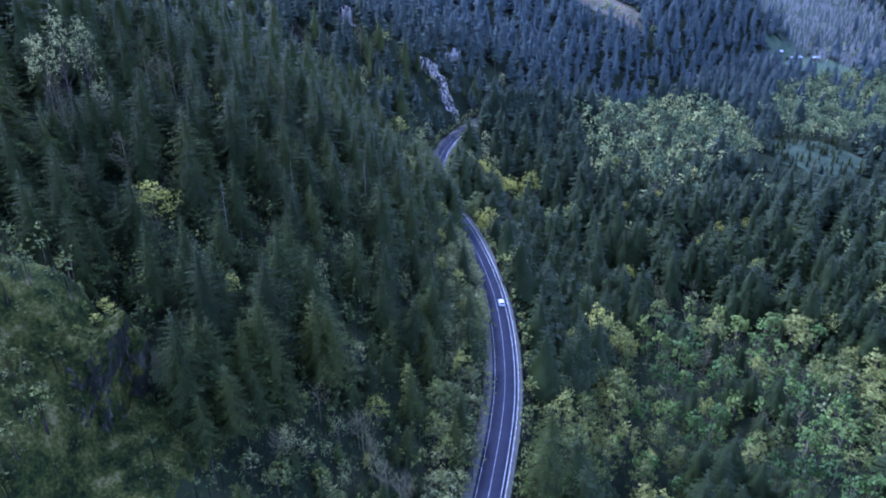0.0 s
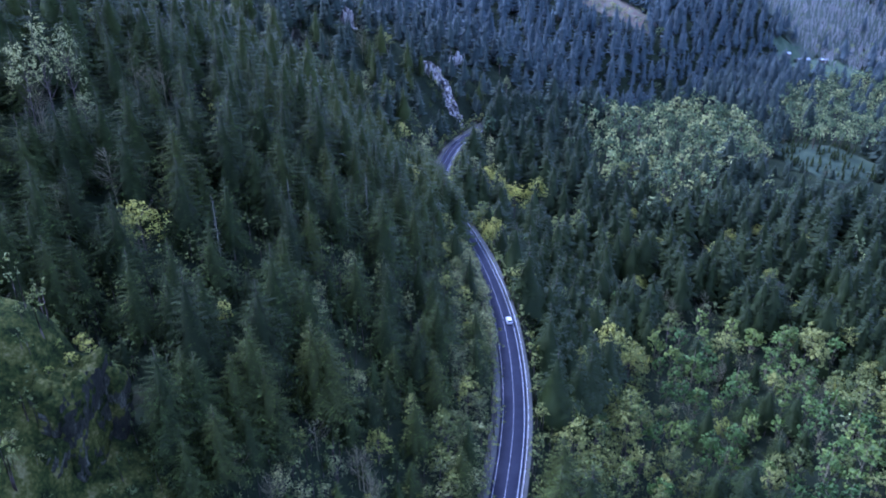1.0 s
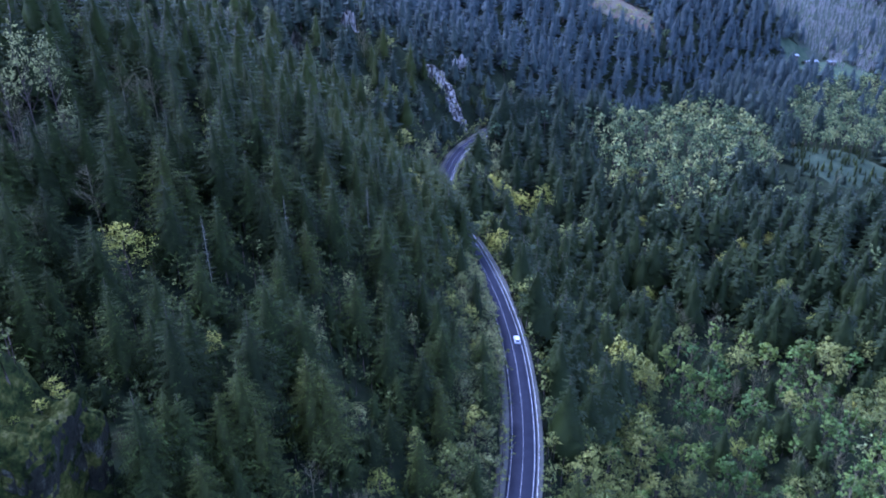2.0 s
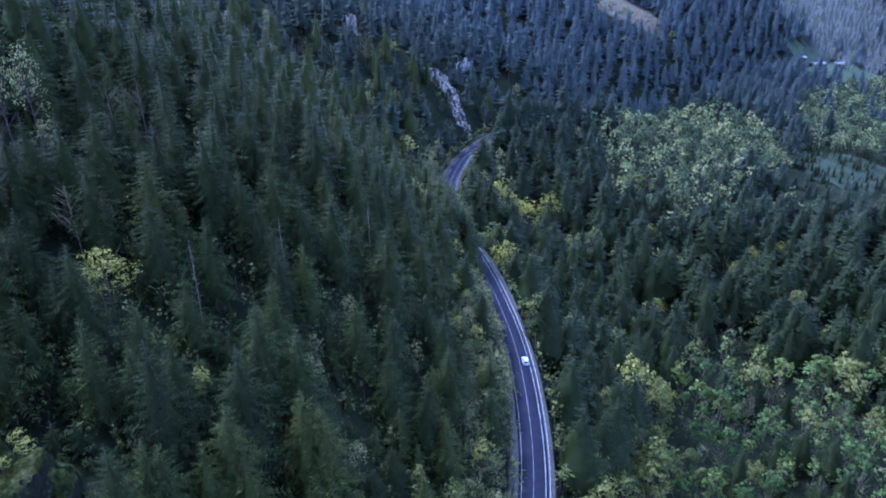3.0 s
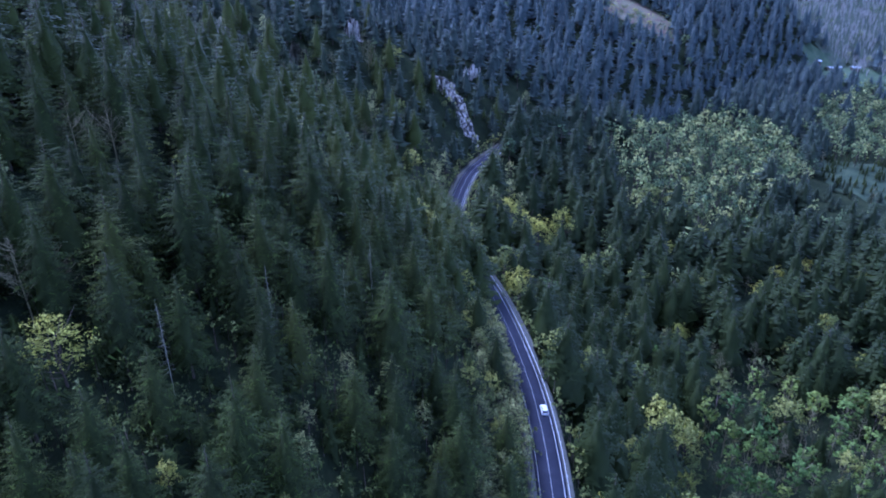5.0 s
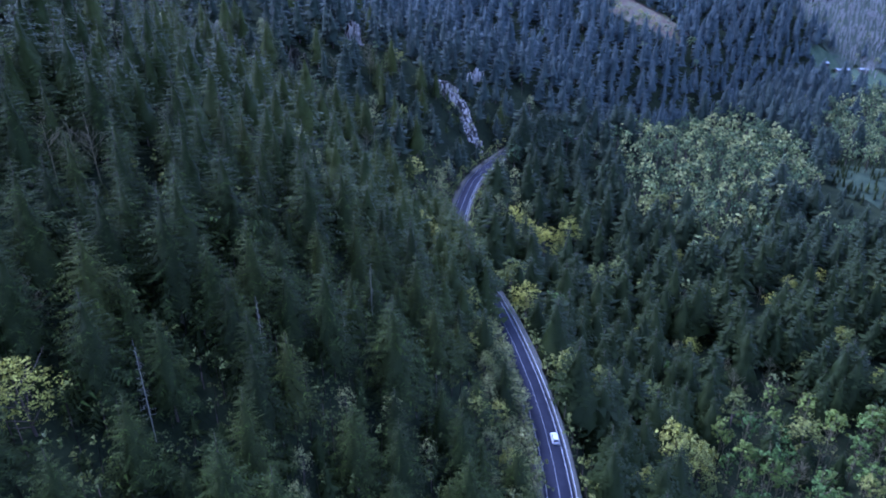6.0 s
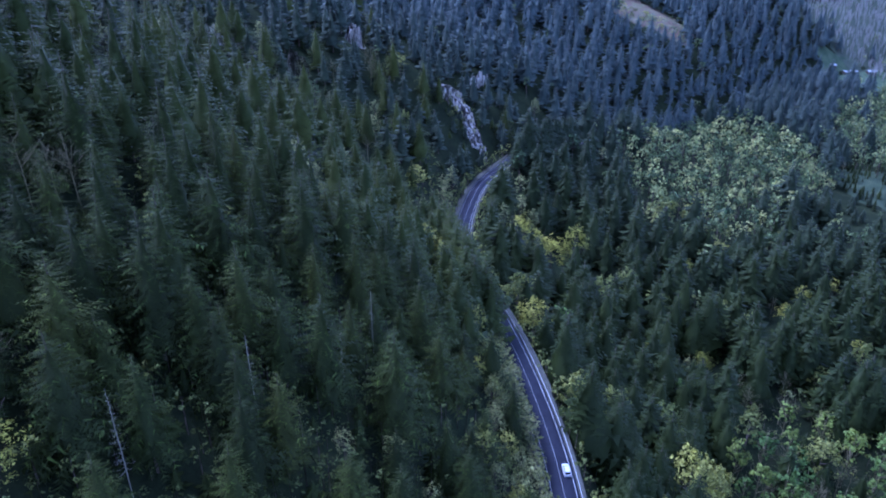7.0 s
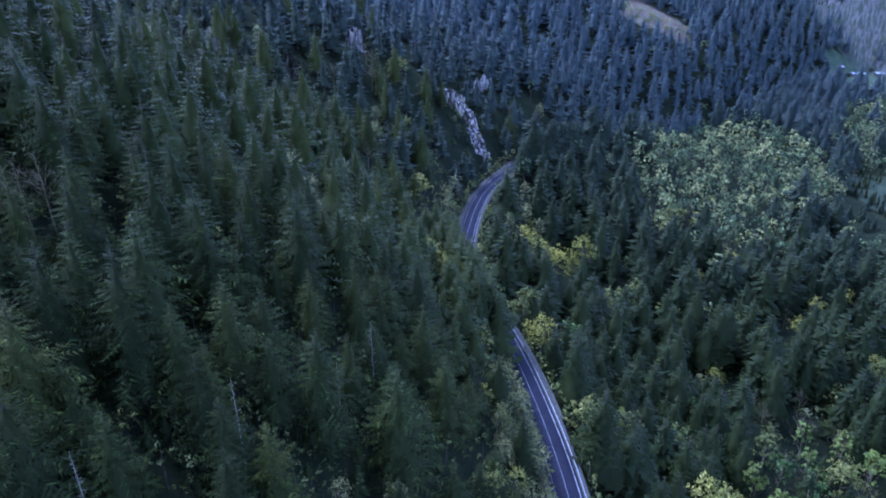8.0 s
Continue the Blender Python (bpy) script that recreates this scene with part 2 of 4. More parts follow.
# ---- the road ----
def ribbon(name, y0, y1, from_d, to_d, lift, material, thick=0.0):
    """A strip along the road between two distances to its left."""
    points, faces = [], []
    y, gap = y0, 1.5
    rows = []
    while y <= y1:
        lean = float(road_x(y + 1) - road_x(y - 1)) / 2
        n = math.hypot(1, lean)
        rows.append((y, lean / n, 1 / n))
        y += gap
    for y, sx, sy in rows:
        for d in (from_d, to_d):
            x0, z0 = float(road_x(y)), float(road_z(y))
            points.append((x0 - d * sy, y + d * sx, z0 + lift))
    for i in range(len(rows) - 1):
        faces.append((2 * i, 2 * i + 2, 2 * i + 3, 2 * i + 1))
    if thick:
        n = len(points)
        points += [(x, y, z - thick) for x, y, z in points]
        faces += [(a + n, b + n, c + n, d + n) for a, d, c, b in list(faces)]
        for i in range(len(rows) - 1):
            faces.append((2 * i, 2 * i + n, 2 * i + 2 + n, 2 * i + 2))
            faces.append((2 * i + 1, 2 * i + 3, 2 * i + 3 + n, 2 * i + 1 + n))
    return new(name, mesh_of(name, points, faces, [material]))


road = tagged(ribbon("road", -300, 560, -3.6, 3.6, 0.06, ASPHALT, 0.4), "grey asphalt two-lane mountain road curving round the slope", "road", kind="structure")
tagged(ribbon("verge_left", -300, 560, 3.6, 6.4, 0.03, VERGE, 0.3), "gravel and weed verge under the cut bank", "verge", kind="structure")
tagged(ribbon("verge_right", -300, 560, -5.2, -3.6, 0.03, VERGE, 0.3), "narrow gravel verge at the valley edge", "verge", kind="structure")
tagged(ribbon("lay_by", 240, 290, -6.0, -5.2, 0.02, VERGE, 1.2), "widened gravel shoulder at the valley edge", "verge", kind="structure")
for side, (a, b) in {"left": (2.85, 2.98), "middle": (-0.05, 0.05), "right": (-3.02, -2.82)}.items():
    line = ribbon("road_marking", -300, 560, a, b, 0.068, PAINT)
    line.parent = road
    tagged(line, "worn white painted line")


# ---- trees: forms as arrays ----
def boughs(rng, height, radius, whorls, per, leaf, bare=0.1, cone=0.36, shake=0.02):
    """The points and triangles of a conifer's boughs. leaf: points (along, across, drop) and triangles of one bough."""
    shape, tris = np.array(leaf[0], float), np.array(leaf[1])
    step = (np.arange(whorls) + rng.uniform(-0.3, 0.3, whorls)) / whorls
    z0 = np.repeat(height * (bare + (0.985 - bare) * np.clip(step, 0, 1) ** 0.92), per)
    count = len(z0)
    fall = 1 - z0 / height
    length = radius * np.tanh(cone * (height - z0) / radius) * rng.uniform(0.6, 1.2, count) + 0.15
    turn = np.tile(np.arange(per) * 6.283 / per, whorls) + np.repeat(rng.uniform(0, 6.28, whorls), per) + rng.uniform(-0.3, 0.3, count)
    z0 = z0 + rng.uniform(-0.45, 0.45, count) * height / whorls
    p, q = rng.uniform(0, 6.28, 2)
    length = length * (1 + rng.uniform(0.08, 0.2) * (np.sin(2 * turn + p + 0.55 * z0) + np.sin(turn + q - 0.9 * z0)))
    length = np.where(rng.uniform(0, 1, count) < 0.1, 0.45 * length, length)
    sag = rng.uniform(0.2, 0.34, count) * (0.3 + fall)
    s, across, drop = shape.T
    r = length[:, None] * s
    side = length[:, None] * across * rng.uniform(0.8, 1.2, count)[:, None]
    cos, sin = np.cos(turn)[:, None], np.sin(turn)[:, None]
    z = z0[:, None] + length[:, None] * (0.1 * s - sag[:, None] * s**1.7 - drop)
    points = np.stack([r * cos - side * sin, r * sin + side * cos, z], -1)
    points = (points + rng.normal(size=points.shape) * (shake * length)[:, None, None]).reshape(-1, 3)
    faces = (tris[None] + (np.arange(count) * len(shape))[:, None, None]).reshape(-1, 3)
    return points, faces


def tube(path, radii, sides):
    """A tapered stem through points, as triangles."""
    path = np.array(path, float)
    points, faces = [], []
    for i, (p, r) in enumerate(zip(path, radii)):
        along = path[min(i + 1, len(path) - 1)] - path[max(i - 1, 0)]
        along = along / (np.linalg.norm(along) + 1e-9)
        u = np.cross(along, (0.31, 0.95, 0.05))
        u /= np.linalg.norm(u) + 1e-9
        w = np.cross(along, u)
        for k in range(sides):
            a = 6.283 * k / sides
            points.append(p + r * (math.cos(a) * u + math.sin(a) * w))
        if i:
            for k in range(sides):
                a, b = (i - 1) * sides + k, (i - 1) * sides + (k + 1) % sides
                faces += [(a, b, b + sides), (a, b + sides, a + sides)]
    return np.array(points), np.array(faces)


def crown_normals(points, faces, seed, round_top=None):
    """Directions in which a crown faces: outwards from a conifer's stem, or from the middle of a round crown; uneven."""
    r = np.random.default_rng(seed)
    if round_top is None:
        out = points * (1, 1, 0)
        out = out / (np.linalg.norm(out, axis=1, keepdims=True) + 0.3) + (0, 0, 0.55)
        rough = 0.12
    else:
        low, high = points[:, 2].min(), points[:, 2].max()
        out = (points - (0, 0, low + 0.4 * (high - low))) / np.maximum(np.abs(points).max(0), 0.1) + (0, 0, 0.25)
        rough = 0.4
    out = out / (np.linalg.norm(out, axis=1, keepdims=True) + 1e-6) + r.normal(size=out.shape) * rough
    out = out / (np.linalg.norm(out, axis=1, keepdims=True) + 1e-6)
    corners = points[faces]
    facing = np.cross(corners[:, 1] - corners[:, 0], corners[:, 2] - corners[:, 0])
    wrong = (facing * out[faces].mean(1)).sum(1) < 0
    faces = np.where(wrong[:, None], faces[:, ::-1], faces)
    return out, faces


def joined(pieces):
    points, faces, n = [], [], 0
    for p, f in pieces:
        points.append(p)
        faces.append(np.asarray(f) + n)
        n += len(p)
    return np.concatenate(points), np.concatenate(faces)


def spray(stations, reach, blade):
    """One bough: a thin spine with pairs of slim side twigs."""
    points, tris = [(0, 0.03, 0), (0, -0.03, 0), (1, 0, 0.0)], [(0, 1, 2)]
    for s in stations:
        half = reach * (1.0 - 0.62 * s) * min(1.0, s / 0.22)
        for side in (1, -1):
            n = len(points)
            points += [(s, 0, 0), (s + blade, 0, 0), (s + 0.55 * half + 0.02, side * half, 0.28 * half)]
            tris.append((n, n + 1, n + 2) if side < 0 else (n + 1, n, n + 2))
    return points, tris


FINE_BOUGH = spray((0.12, 0.23, 0.34, 0.45, 0.56, 0.67, 0.78, 0.89), 0.25, 0.042)
MID_BOUGH = spray((0.25, 0.55), 0.42, 0.3)
SLIM_BOUGH = spray((0.2, 0.45, 0.7), 0.34, 0.16)
FAR_BOUGH = ([(0, 0, 0), (0.65, 0.25, 0.1), (0.65, -0.25, 0.1), (1, 0, 0.02)], [(0, 3, 1), (0, 2, 3)])
YOUNG_BOUGH = ([(0, 0, 0), (0.6, 0.14, 0.1), (0.6, -0.14, 0.1), (1, 0, 0.02)], [(0, 3, 1), (0, 2, 3)])


def core(rng, height, radius, sides, bare, cone, fill, uneven=0.4):
    """The dense inside of a conifer's crown, uneven all round."""
    levels = (bare + 0.03, 0.22, 0.36, 0.5, 0.66, 0.84)
    reach = [fill * radius * math.tanh(cone * height * (0.86 - s) / radius) for s in levels]
    points, faces = tube([(0, 0, height * s) for s in levels], reach, sides)
    points[:, :2] *= rng.uniform(1 - uneven, 1 + uneven, (len(points), 1))
    points[:, 2] += rng.uniform(-0.35, 0.35, len(points))
    return points, faces


def leaf_crown(rng, height, radius, clumps, per, size, low=0.16):
    """Clumps of leaf blades through a broad crown: a closed head, uneven and gappy."""
    centre = np.array([0, 0, height * (low + 1) / 2])
    half = np.array([radius, radius, height * (1 - low) / 2])
    way = rng.normal(size=(clumps, 3))
    way /= np.linalg.norm(way, axis=1, keepdims=True)
    way[:, 2] = np.where(way[:, 2] < -0.35, -way[:, 2], way[:, 2])
    at = centre + way * half * rng.uniform(0.5, 1.0, (clumps, 1)) * (1, 1, 1.06)
    spread = radius * rng.uniform(0.13, 0.3, clumps)
    n = clumps * per
    out = rng.normal(size=(n, 3))
    out /= np.linalg.norm(out, axis=1, keepdims=True)
    where = np.repeat(at, per, 0) + out * np.repeat(spread, per)[:, None] * rng.uniform(0.35, 1, (n, 1)) * (1, 1, 0.8)
    u = rng.normal(size=(n, 3))
    u /= np.linalg.norm(u, axis=1, keepdims=True)
    normal = out + rng.normal(size=(n, 3)) * 0.5
    w = np.cross(u, normal)
    w /= np.linalg.norm(w, axis=1, keepdims=True) + 1e-9
    u = np.cross(w, normal)
    u /= np.linalg.norm(u, axis=1, keepdims=True) + 1e-9
    big = size * rng.uniform(0.6, 1.35, (n, 1))
    points = np.stack([where - u * big, where - w * big * 0.55, where + u * big, where + w * big * 0.55], 1).reshape(-1, 3)
    i = np.arange(n)[:, None] * 4
    faces = np.concatenate([i + (0, 1, 2), i + (0, 2, 3)], 1).reshape(-1, 3)
    return points, faces


def limbs(rng, height, radius, count, sides, thick=0.22, low=0.3):
    """A trunk that forks into limbs."""
    lean = rng.uniform(-0.05, 0.05, 2)
    top = height * 0.8
    pieces = [tube([(0, 0, -1.2), (lean[0] * top * 0.5, lean[1] * top * 0.5, top * 0.5), (lean[0] * top, lean[1] * top, top)], [thick, thick * 0.7, 0.04], sides)]
    for _ in range(count):
        z = height * rng.uniform(low, 0.7)
        a, reach = rng.uniform(0, 6.28), radius * rng.uniform(0.5, 0.95)
        x, y = lean * z
        pieces.append(tube([(x, y, z), (x + reach * 0.55 * math.cos(a), y + reach * 0.55 * math.sin(a), z + reach * 0.5), (x + reach * math.cos(a + 0.2), y + reach * math.sin(a + 0.2), z + reach * 1.1)], [thick * 0.45, thick * 0.28, 0.02], max(3, sides - 2)))
    return joined(pieces)


def bare_crown(rng, height, radius, branches, twigs):
    """Limbs and twigs of a leafless tree."""
    pieces = []
    for _ in range(branches):
        z, a = height * rng.uniform(0.3, 0.9), rng.uniform(0, 6.28)
        reach = radius * rng.uniform(0.5, 1.0) * (1.2 - z / height)
        p0 = np.array([0, 0, z])
        p2 = p0 + np.array([math.cos(a), math.sin(a), rng.uniform(0.5, 1.3)]) * reach
        pieces.append(tube([p0, p0 * 0.45 + p2 * 0.55 - (0, 0, 0.1 * reach), p2], [0.03, 0.02, 0.008], 3))
        for _ in range(twigs):
            s, b = rng.uniform(0.3, 1), a + rng.uniform(-1.2, 1.2)
            q0 = p0 + (p2 - p0) * s
            q1 = q0 + np.array([math.cos(b), math.sin(b), rng.uniform(0.3, 1.3)]) * reach * rng.uniform(0.25, 0.5)
            pieces.append(tube([q0, q1], [0.018, 0.008], 3))
    return joined(pieces)


def made_tree(name, trunk, crown, trunk_material, crown_material, label, category, group):
    """A tree thing: an empty at its foot with trunk and crown."""
    ob = tagged(new(name), label, category, group)
    for piece, (points, faces), material in (("trunk", trunk, trunk_material), ("crown", crown, crown_material)):
        soft = None
        if piece == "crown" and material is not trunk_material:
            soft, faces = crown_normals(points, faces, len(points), None if category == "conifer tree" else True)
        child = new(piece, mesh_of(name + "_" + piece, points, faces, [material], soft=soft))
        child.parent = ob
    return ob


# ---- where the trees stand ----
rng = np.random.default_rng(11)


def scattered(x0, x1, y0, y1, gap, jitter=0.42):
    """Uneven rows of places over a stretch of land."""
    gx, gy = np.meshgrid(np.arange(x0, x1, gap), np.arange(y0, y1, gap * 0.9))
    gx = gx + (np.arange(gx.shape[0]) % 2)[:, None] * gap / 2
    spots = np.stack([gx.ravel(), gy.ravel()], 1)
    return spots + rng.uniform(-jitter, jitter, spots.shape) * gap


def inside(spots, cx, cy, rx, ry, ragged=0.25):
    """Whether places lie in a ragged oval of the plan."""
    x, y = (spots[:, 0] - cx) / rx, (spots[:, 1] - cy) / ry
    return x**2 + y**2 < 1 + ragged * waves(spots[:, 0], spots[:, 1], 8, 40)


def leaning(spots, cx, cy, long, across, angle, ragged=0.25):
    """The same for an oval whose long axis leans, in degrees from +x."""
    c, n = math.cos(radians(angle)), math.sin(radians(angle))
    u, v = spots[:, 0] - cx, spots[:, 1] - cy
    return ((u * c + v * n) / long) ** 2 + ((v * c - u * n) / across) ** 2 < 1 + ragged * waves(spots[:, 0], spots[:, 1], 8, 40)


# trees that stand out, as place and height of the top
FIRS_SEEN = [
    (-55, 174, 86), (-48, 173, 77), (-40, 165, 67), (-30, 181, 68), (-69, 230, 94), (-50, 155, 73), (-47, 125, 66), (-62, 161, 85), (-52, 122, 66),
    (-50, 219, 81), (-19, 208, 50), (-64, 172, 87), (-59, 198, 92), (-65, 248, 86), (-47, 204, 78), (-44, 169, 71), (-34, 165, 63), (-42, 204, 68),
    (-27, 192, 60), (-14, 194, 42), (-24, 202, 56), (-17, 172, 46), (-75, 186, 91), (-58, 162, 75), (-44, 172, 71), (-43, 140, 57), (-5, 217, 33),
]
BROAD_SEEN = [  # the last ones are pale
    (-65, 144, 71), (-9, 140, 23), (-26, 171, 45), (-11, 172, 33), (5, 204, 17), (-31, 155, 42), (-46, 132, 52), (-22, 113, 28), (-30, 103, 36), (-15, 124, 27),
    (4, 146, 9), (37, 252, -13), (74, 244, -30), (20, 286, 5), (47, 267, -17), (63, 236, -15), (65, 268, -25), (63, 200, -22), (33, 393, -18), (29, 380, -16),
    (46, 381, -24), (63, 377, -34), (-45, 393, 42), (128, 276, -46), (128, 203, -48), (140, 250, -50), (173, 337, -45), (111, 299, -49), (80, 253, -39), (-11, 390, 5), (3, 284, 9), (-92, 170, 104),
    (-88, 173, 101), (-94, 164, 100), (-50, 279, 57), (-118, 406, 80), (-105, 192, 98), (-85, 170, 88), (-21, 355, 15), (-48, 323, 47), (-103, 427, 78), (-112, 330, 93), (-118, 303, 94),
    (22, 327, -14), (28, 323, -19), (50, 396, -27), (32, 183, -4), (79, 257, -45), (33, 238, -9), (107, 223, -52), (172, 259, -59), (186, 325, -59), (136, 367, -49), (187, 246, -62),
    (-20, 136, 34), (3, 180, 18), (-30, 147, 46), (-18, 176, 41), (90, 229, -49),
    (24, 379, -3), (31, 374, -8), (39, 377, -13), (20, 318, -2), (54, 399, -18), (72, 229, -40), (84, 260, -46), (180, 351, -53), (174, 396, -50), (207, 362, -56), (158, 380, -51), (198, 412, -54), (101, 331, -47), (118, 416, -44),
    (5.2, 271, 9),
    (-54, 274, 66), (-48, 262, 63), (-45, 254, 62), (-47, 412, 44), (-12, 375, 14), (46, 540, 13), (70, 523, -5),
    (20, 431, 4), (28, 431, -1), (36, 437, -4), (26, 404, -3), (31, 396, -6), (-13, 385, 15), (-9, 403, 13), (16, 384, 1), (71, 553, -6), (91, 551, -8), (57, 486, -7), (90, 521, -14), (47, 549, 11), (296, 462, -58), (93, 327, -47),
]
near = scattered(-150, 40, 40, 260, 8.8)
middle = scattered(-330, 300, 20, 640, 13.4)
middle = middle[~((middle[:, 0] > -150) & (middle[:, 0] < 40) & (middle[:, 1] < 260))]
middle = middle[beside(*middle.T) > 0]
near = np.concatenate([near[beside(*near.T) > 0], scattered(-110, -56, 60, 114, 5.5)])
valley = scattered(0, 520, 20, 700, 12.8)
valley = valley[beside(*valley.T) < 0]
bank_trees = scattered(-30, 30, 90, 310, 5.6)
off = beside(*bank_trees.T)
near = np.concatenate([near[(beside(*near.T) > 21) | (near[:, 1] > 300)], bank_trees[(off > 8) & (off < 21)]])
glen = scattered(0, 300, 20, 345, 8.8)
valley = np.concatenate([valley[(valley[:, 1] > 345) | (valley[:, 0] > 300)], glen[beside(*glen.T) < 0]])
far = scattered(-420, 900, 640, 1330, 13.2)
far = far[(beside(*far.T) > 0) | (far[:, 1] > 700)]
spots = np.concatenate([near, middle, valley, far])
x, y = spots.T
d = beside(x, y)
seen = (x < 0.60 * y + 95) & (x > -0.62 * y - 60) & (d < 330)
on_road = (d > np.where(y > 466, -6.0, -11.0)) & (d < 8.5) & (y < 540)
meadow = inside(spots, 322, 572, 40, 44, 0.3)
clearing = inside(spots, 186, 830, 46, 40)
farmyard = inside(spots, 478, 902, 66, 46, 0.1)
grove = inside(spots, 575, 1010, 150, 92, 0.5)
in_stand = scattered(60, 560, 440, 880, 7.8)
in_stand = in_stand[leaning(in_stand, 196, 574, 142, 70, 60, 0.25) | leaning(in_stand, 430, 735, 165, 62, 48, 0.3)]
crags = (np.hypot(x - -90, y - 166) < 10) | (np.hypot(x - -64, y - 142) < 5) | (np.hypot(x - -57, y - 99) < 7.5) | ((x < -40) & (x > -62) & (y < 96)) | (np.hypot(x - -66, y - 95) < 7) | (np.hypot(x - -12, y - 485) < 8) | (np.hypot(x - -3, y - 490) < 6) | (np.hypot(x - -1, y - 480) < 5) | (np.hypot(x - 4, y - 470) < 5) | (np.hypot(x - 6, y - 526) < 5) | (np.hypot(x - -65, y - 476) < 8) | (np.hypot(x - -62, y - 462) < 8) | (np.hypot(x - -81, y - 406) < 8) | (np.hypot(x - -88, y - 312) < 7) | (np.hypot(x - -85, y - 420) < 8) | (np.hypot(x - -122, y - 410) < 7) | (np.hypot(x - -93, y - 326) < 7) | (np.hypot(x - 345, y - 750) < 9)
in_view = ground(x, y) < 130 - 0.1 * (y - 91)
spots = spots[seen & in_view & ~(on_road | meadow | clearing | farmyard | (grove & (rng.uniform(0, 1, len(spots)) < 0.62)) | crags)]
row_y = np.arange(266, 336, 3.4)
verge_row = np.stack([road_x(row_y) - rng.uniform(6.2, 8.4, len(row_y)), row_y], 1)
bend_y = np.arange(457, 530, 3.6)
verge_row = np.concatenate([verge_row, np.stack([road_x(row_y + 1.6) - rng.uniform(9, 13, len(row_y)), row_y + 1.6], 1), np.stack([road_x(bend_y) + rng.uniform(6.5, 9, len(bend_y)), bend_y], 1)])
known = np.array(FIRS_SEEN + BROAD_SEEN, float)
room = np.min(np.hypot(spots[:, 0, None] - known[:, 0], spots[:, 1, None] - known[:, 1]), 1)
sparse = leaning(spots, 196, 574, 142, 70, 60, 0.25) | leaning(spots, 430, 735, 165, 62, 48, 0.3)
room = np.where(sparse, 0, room)
in_stand = in_stand[np.min(np.hypot(in_stand[:, 0, None] - known[:, 0], in_stand[:, 1, None] - known[:, 1]), 1) > 5]
spots = np.concatenate([known[:, :2], verge_row, in_stand, spots[room > np.where((spots[:, 0] > 10) & (spots[:, 1] > 290), 10.5, np.where((spots[:, 0] > -20) & (spots[:, 1] > 360), 8, 6))]])
x, y = spots.T
d = beside(x, y)
# the mix of kinds: conifers on the slope and over most of the valley; broadleaf trees by the road, in the glen and in a stand across the valley
stand = leaning(spots, 196, 574, 142, 70, 60, 0.25)
far_side = leaning(spots, 430, 735, 165, 62, 48, 0.3)
share = np.where(d > 0, 0.03, 0.1)
share = np.where((d > 0) & (d < 18) & (y < 300), 0.8, share)
share = np.where((d > 0) & (d < 10) & (y > 340), 0.25, share)
share = np.where((d < 0) & (d > -15) & (y > 150) & (y < 470), 0.55, share)
glen_oak = leaning(spots, 66, 190, 60, 19, 62, 0.3)
glen_slim = inside(spots, 126, 232, 46, 74, 0.3)
share = np.where(glen_oak, 0.85, np.where(glen_slim, 0.8, share))
share = np.where(inside(spots, 175, 240, 36, 60, 0.3) & (d < 0), 0.72, share)
share = np.where(inside(spots, 131, 214, 9, 11, 0.1) | inside(spots, 62, 262, 17, 34, 0.2) | inside(spots, 30, 132, 13, 20, 0.2), 0.06, share)
share = np.where((y < 124) & (d > 8) & (d < 42) & (x > -48), 0.7, share)
share = np.where(stand, 1.0, share)
share = np.where(inside(spots, 225, 492, 50, 26, 0.3), 0.55, share)
share = np.where(far_side, 0.985, share)
share = np.where(inside(spots, 290, 500, 60, 28, 0.3), 0.55, share)
share = np.where((d > 0) & (y > 480), 0.02, share)
moss_ledge = (x < -55) & (y < 116)
share = np.where(inside(spots, 180, 786, 52, 17) | inside(spots, 575, 1010, 150, 92, 0.5), 0.9, share)
share = np.where(moss_ledge, 0.45, share)
patchy = np.clip(0.5 + 0.45 * waves(x, y, 21, 55), 0, 1)
is_leaf = rng.uniform(0, 1, len(spots)) < np.clip(share + (patchy - 0.5) * 0.35 * ((share > 0.05) & (d < 0) & ~stand & ~moss_ledge), 0, 1)
is_leaf[: len(known)] = np.arange(len(known)) >= len(FIRS_SEEN)
is_leaf[len(known) : len(known) + len(verge_row)] = False
# conifers stand apart among the broadleaf trees of the glen
open_glen = glen_oak | glen_slim | (inside(spots, 175, 240, 36, 60, 0.3) & (d < 0))
kept_here = is_leaf | ~((d < -26) & (y < 345) & (x < 300)) | (rng.uniform(0, 1, len(spots)) < np.where(open_glen, 0.4, 0.78))
kept_here[: len(known) + len(verge_row)] = True
spots, is_leaf, stand, moss_ledge, glen_slim, open_glen = (a[kept_here] for a in (spots, is_leaf, stand, moss_ledge, glen_slim, open_glen))
x, y = spots.T
d = beside(x, y)
z = ground(x, y)
height = np.where(is_leaf, rng.uniform(10, 17, len(spots)), np.where(d > 0, rng.uniform(17, 28, len(spots)), rng.uniform(24, 37, len(spots))))
height = np.where(is_leaf & (d < -12), height * 1.3, height)
height = np.where((y > 560) & (d > 0), height * 1.18, height)
height = np.where(open_glen & ~is_leaf, height * 0.66, height)
height = np.where((d > 0) & (d < 30), height * 0.88, height)
height = np.where(inside(spots, 302, 512, 68, 42, 0.3), height * 0.36, height)
height = np.where((y < 124) & (d > 8) & (d < 42) & (x > -48), height * 0.5, height)
height = np.where((np.abs(x) < 14) & (y > 446) & (y < 480) & (d > 6), height * 0.5, height)
height = np.where(moss_ledge, rng.uniform(3, 8, len(spots)), height)
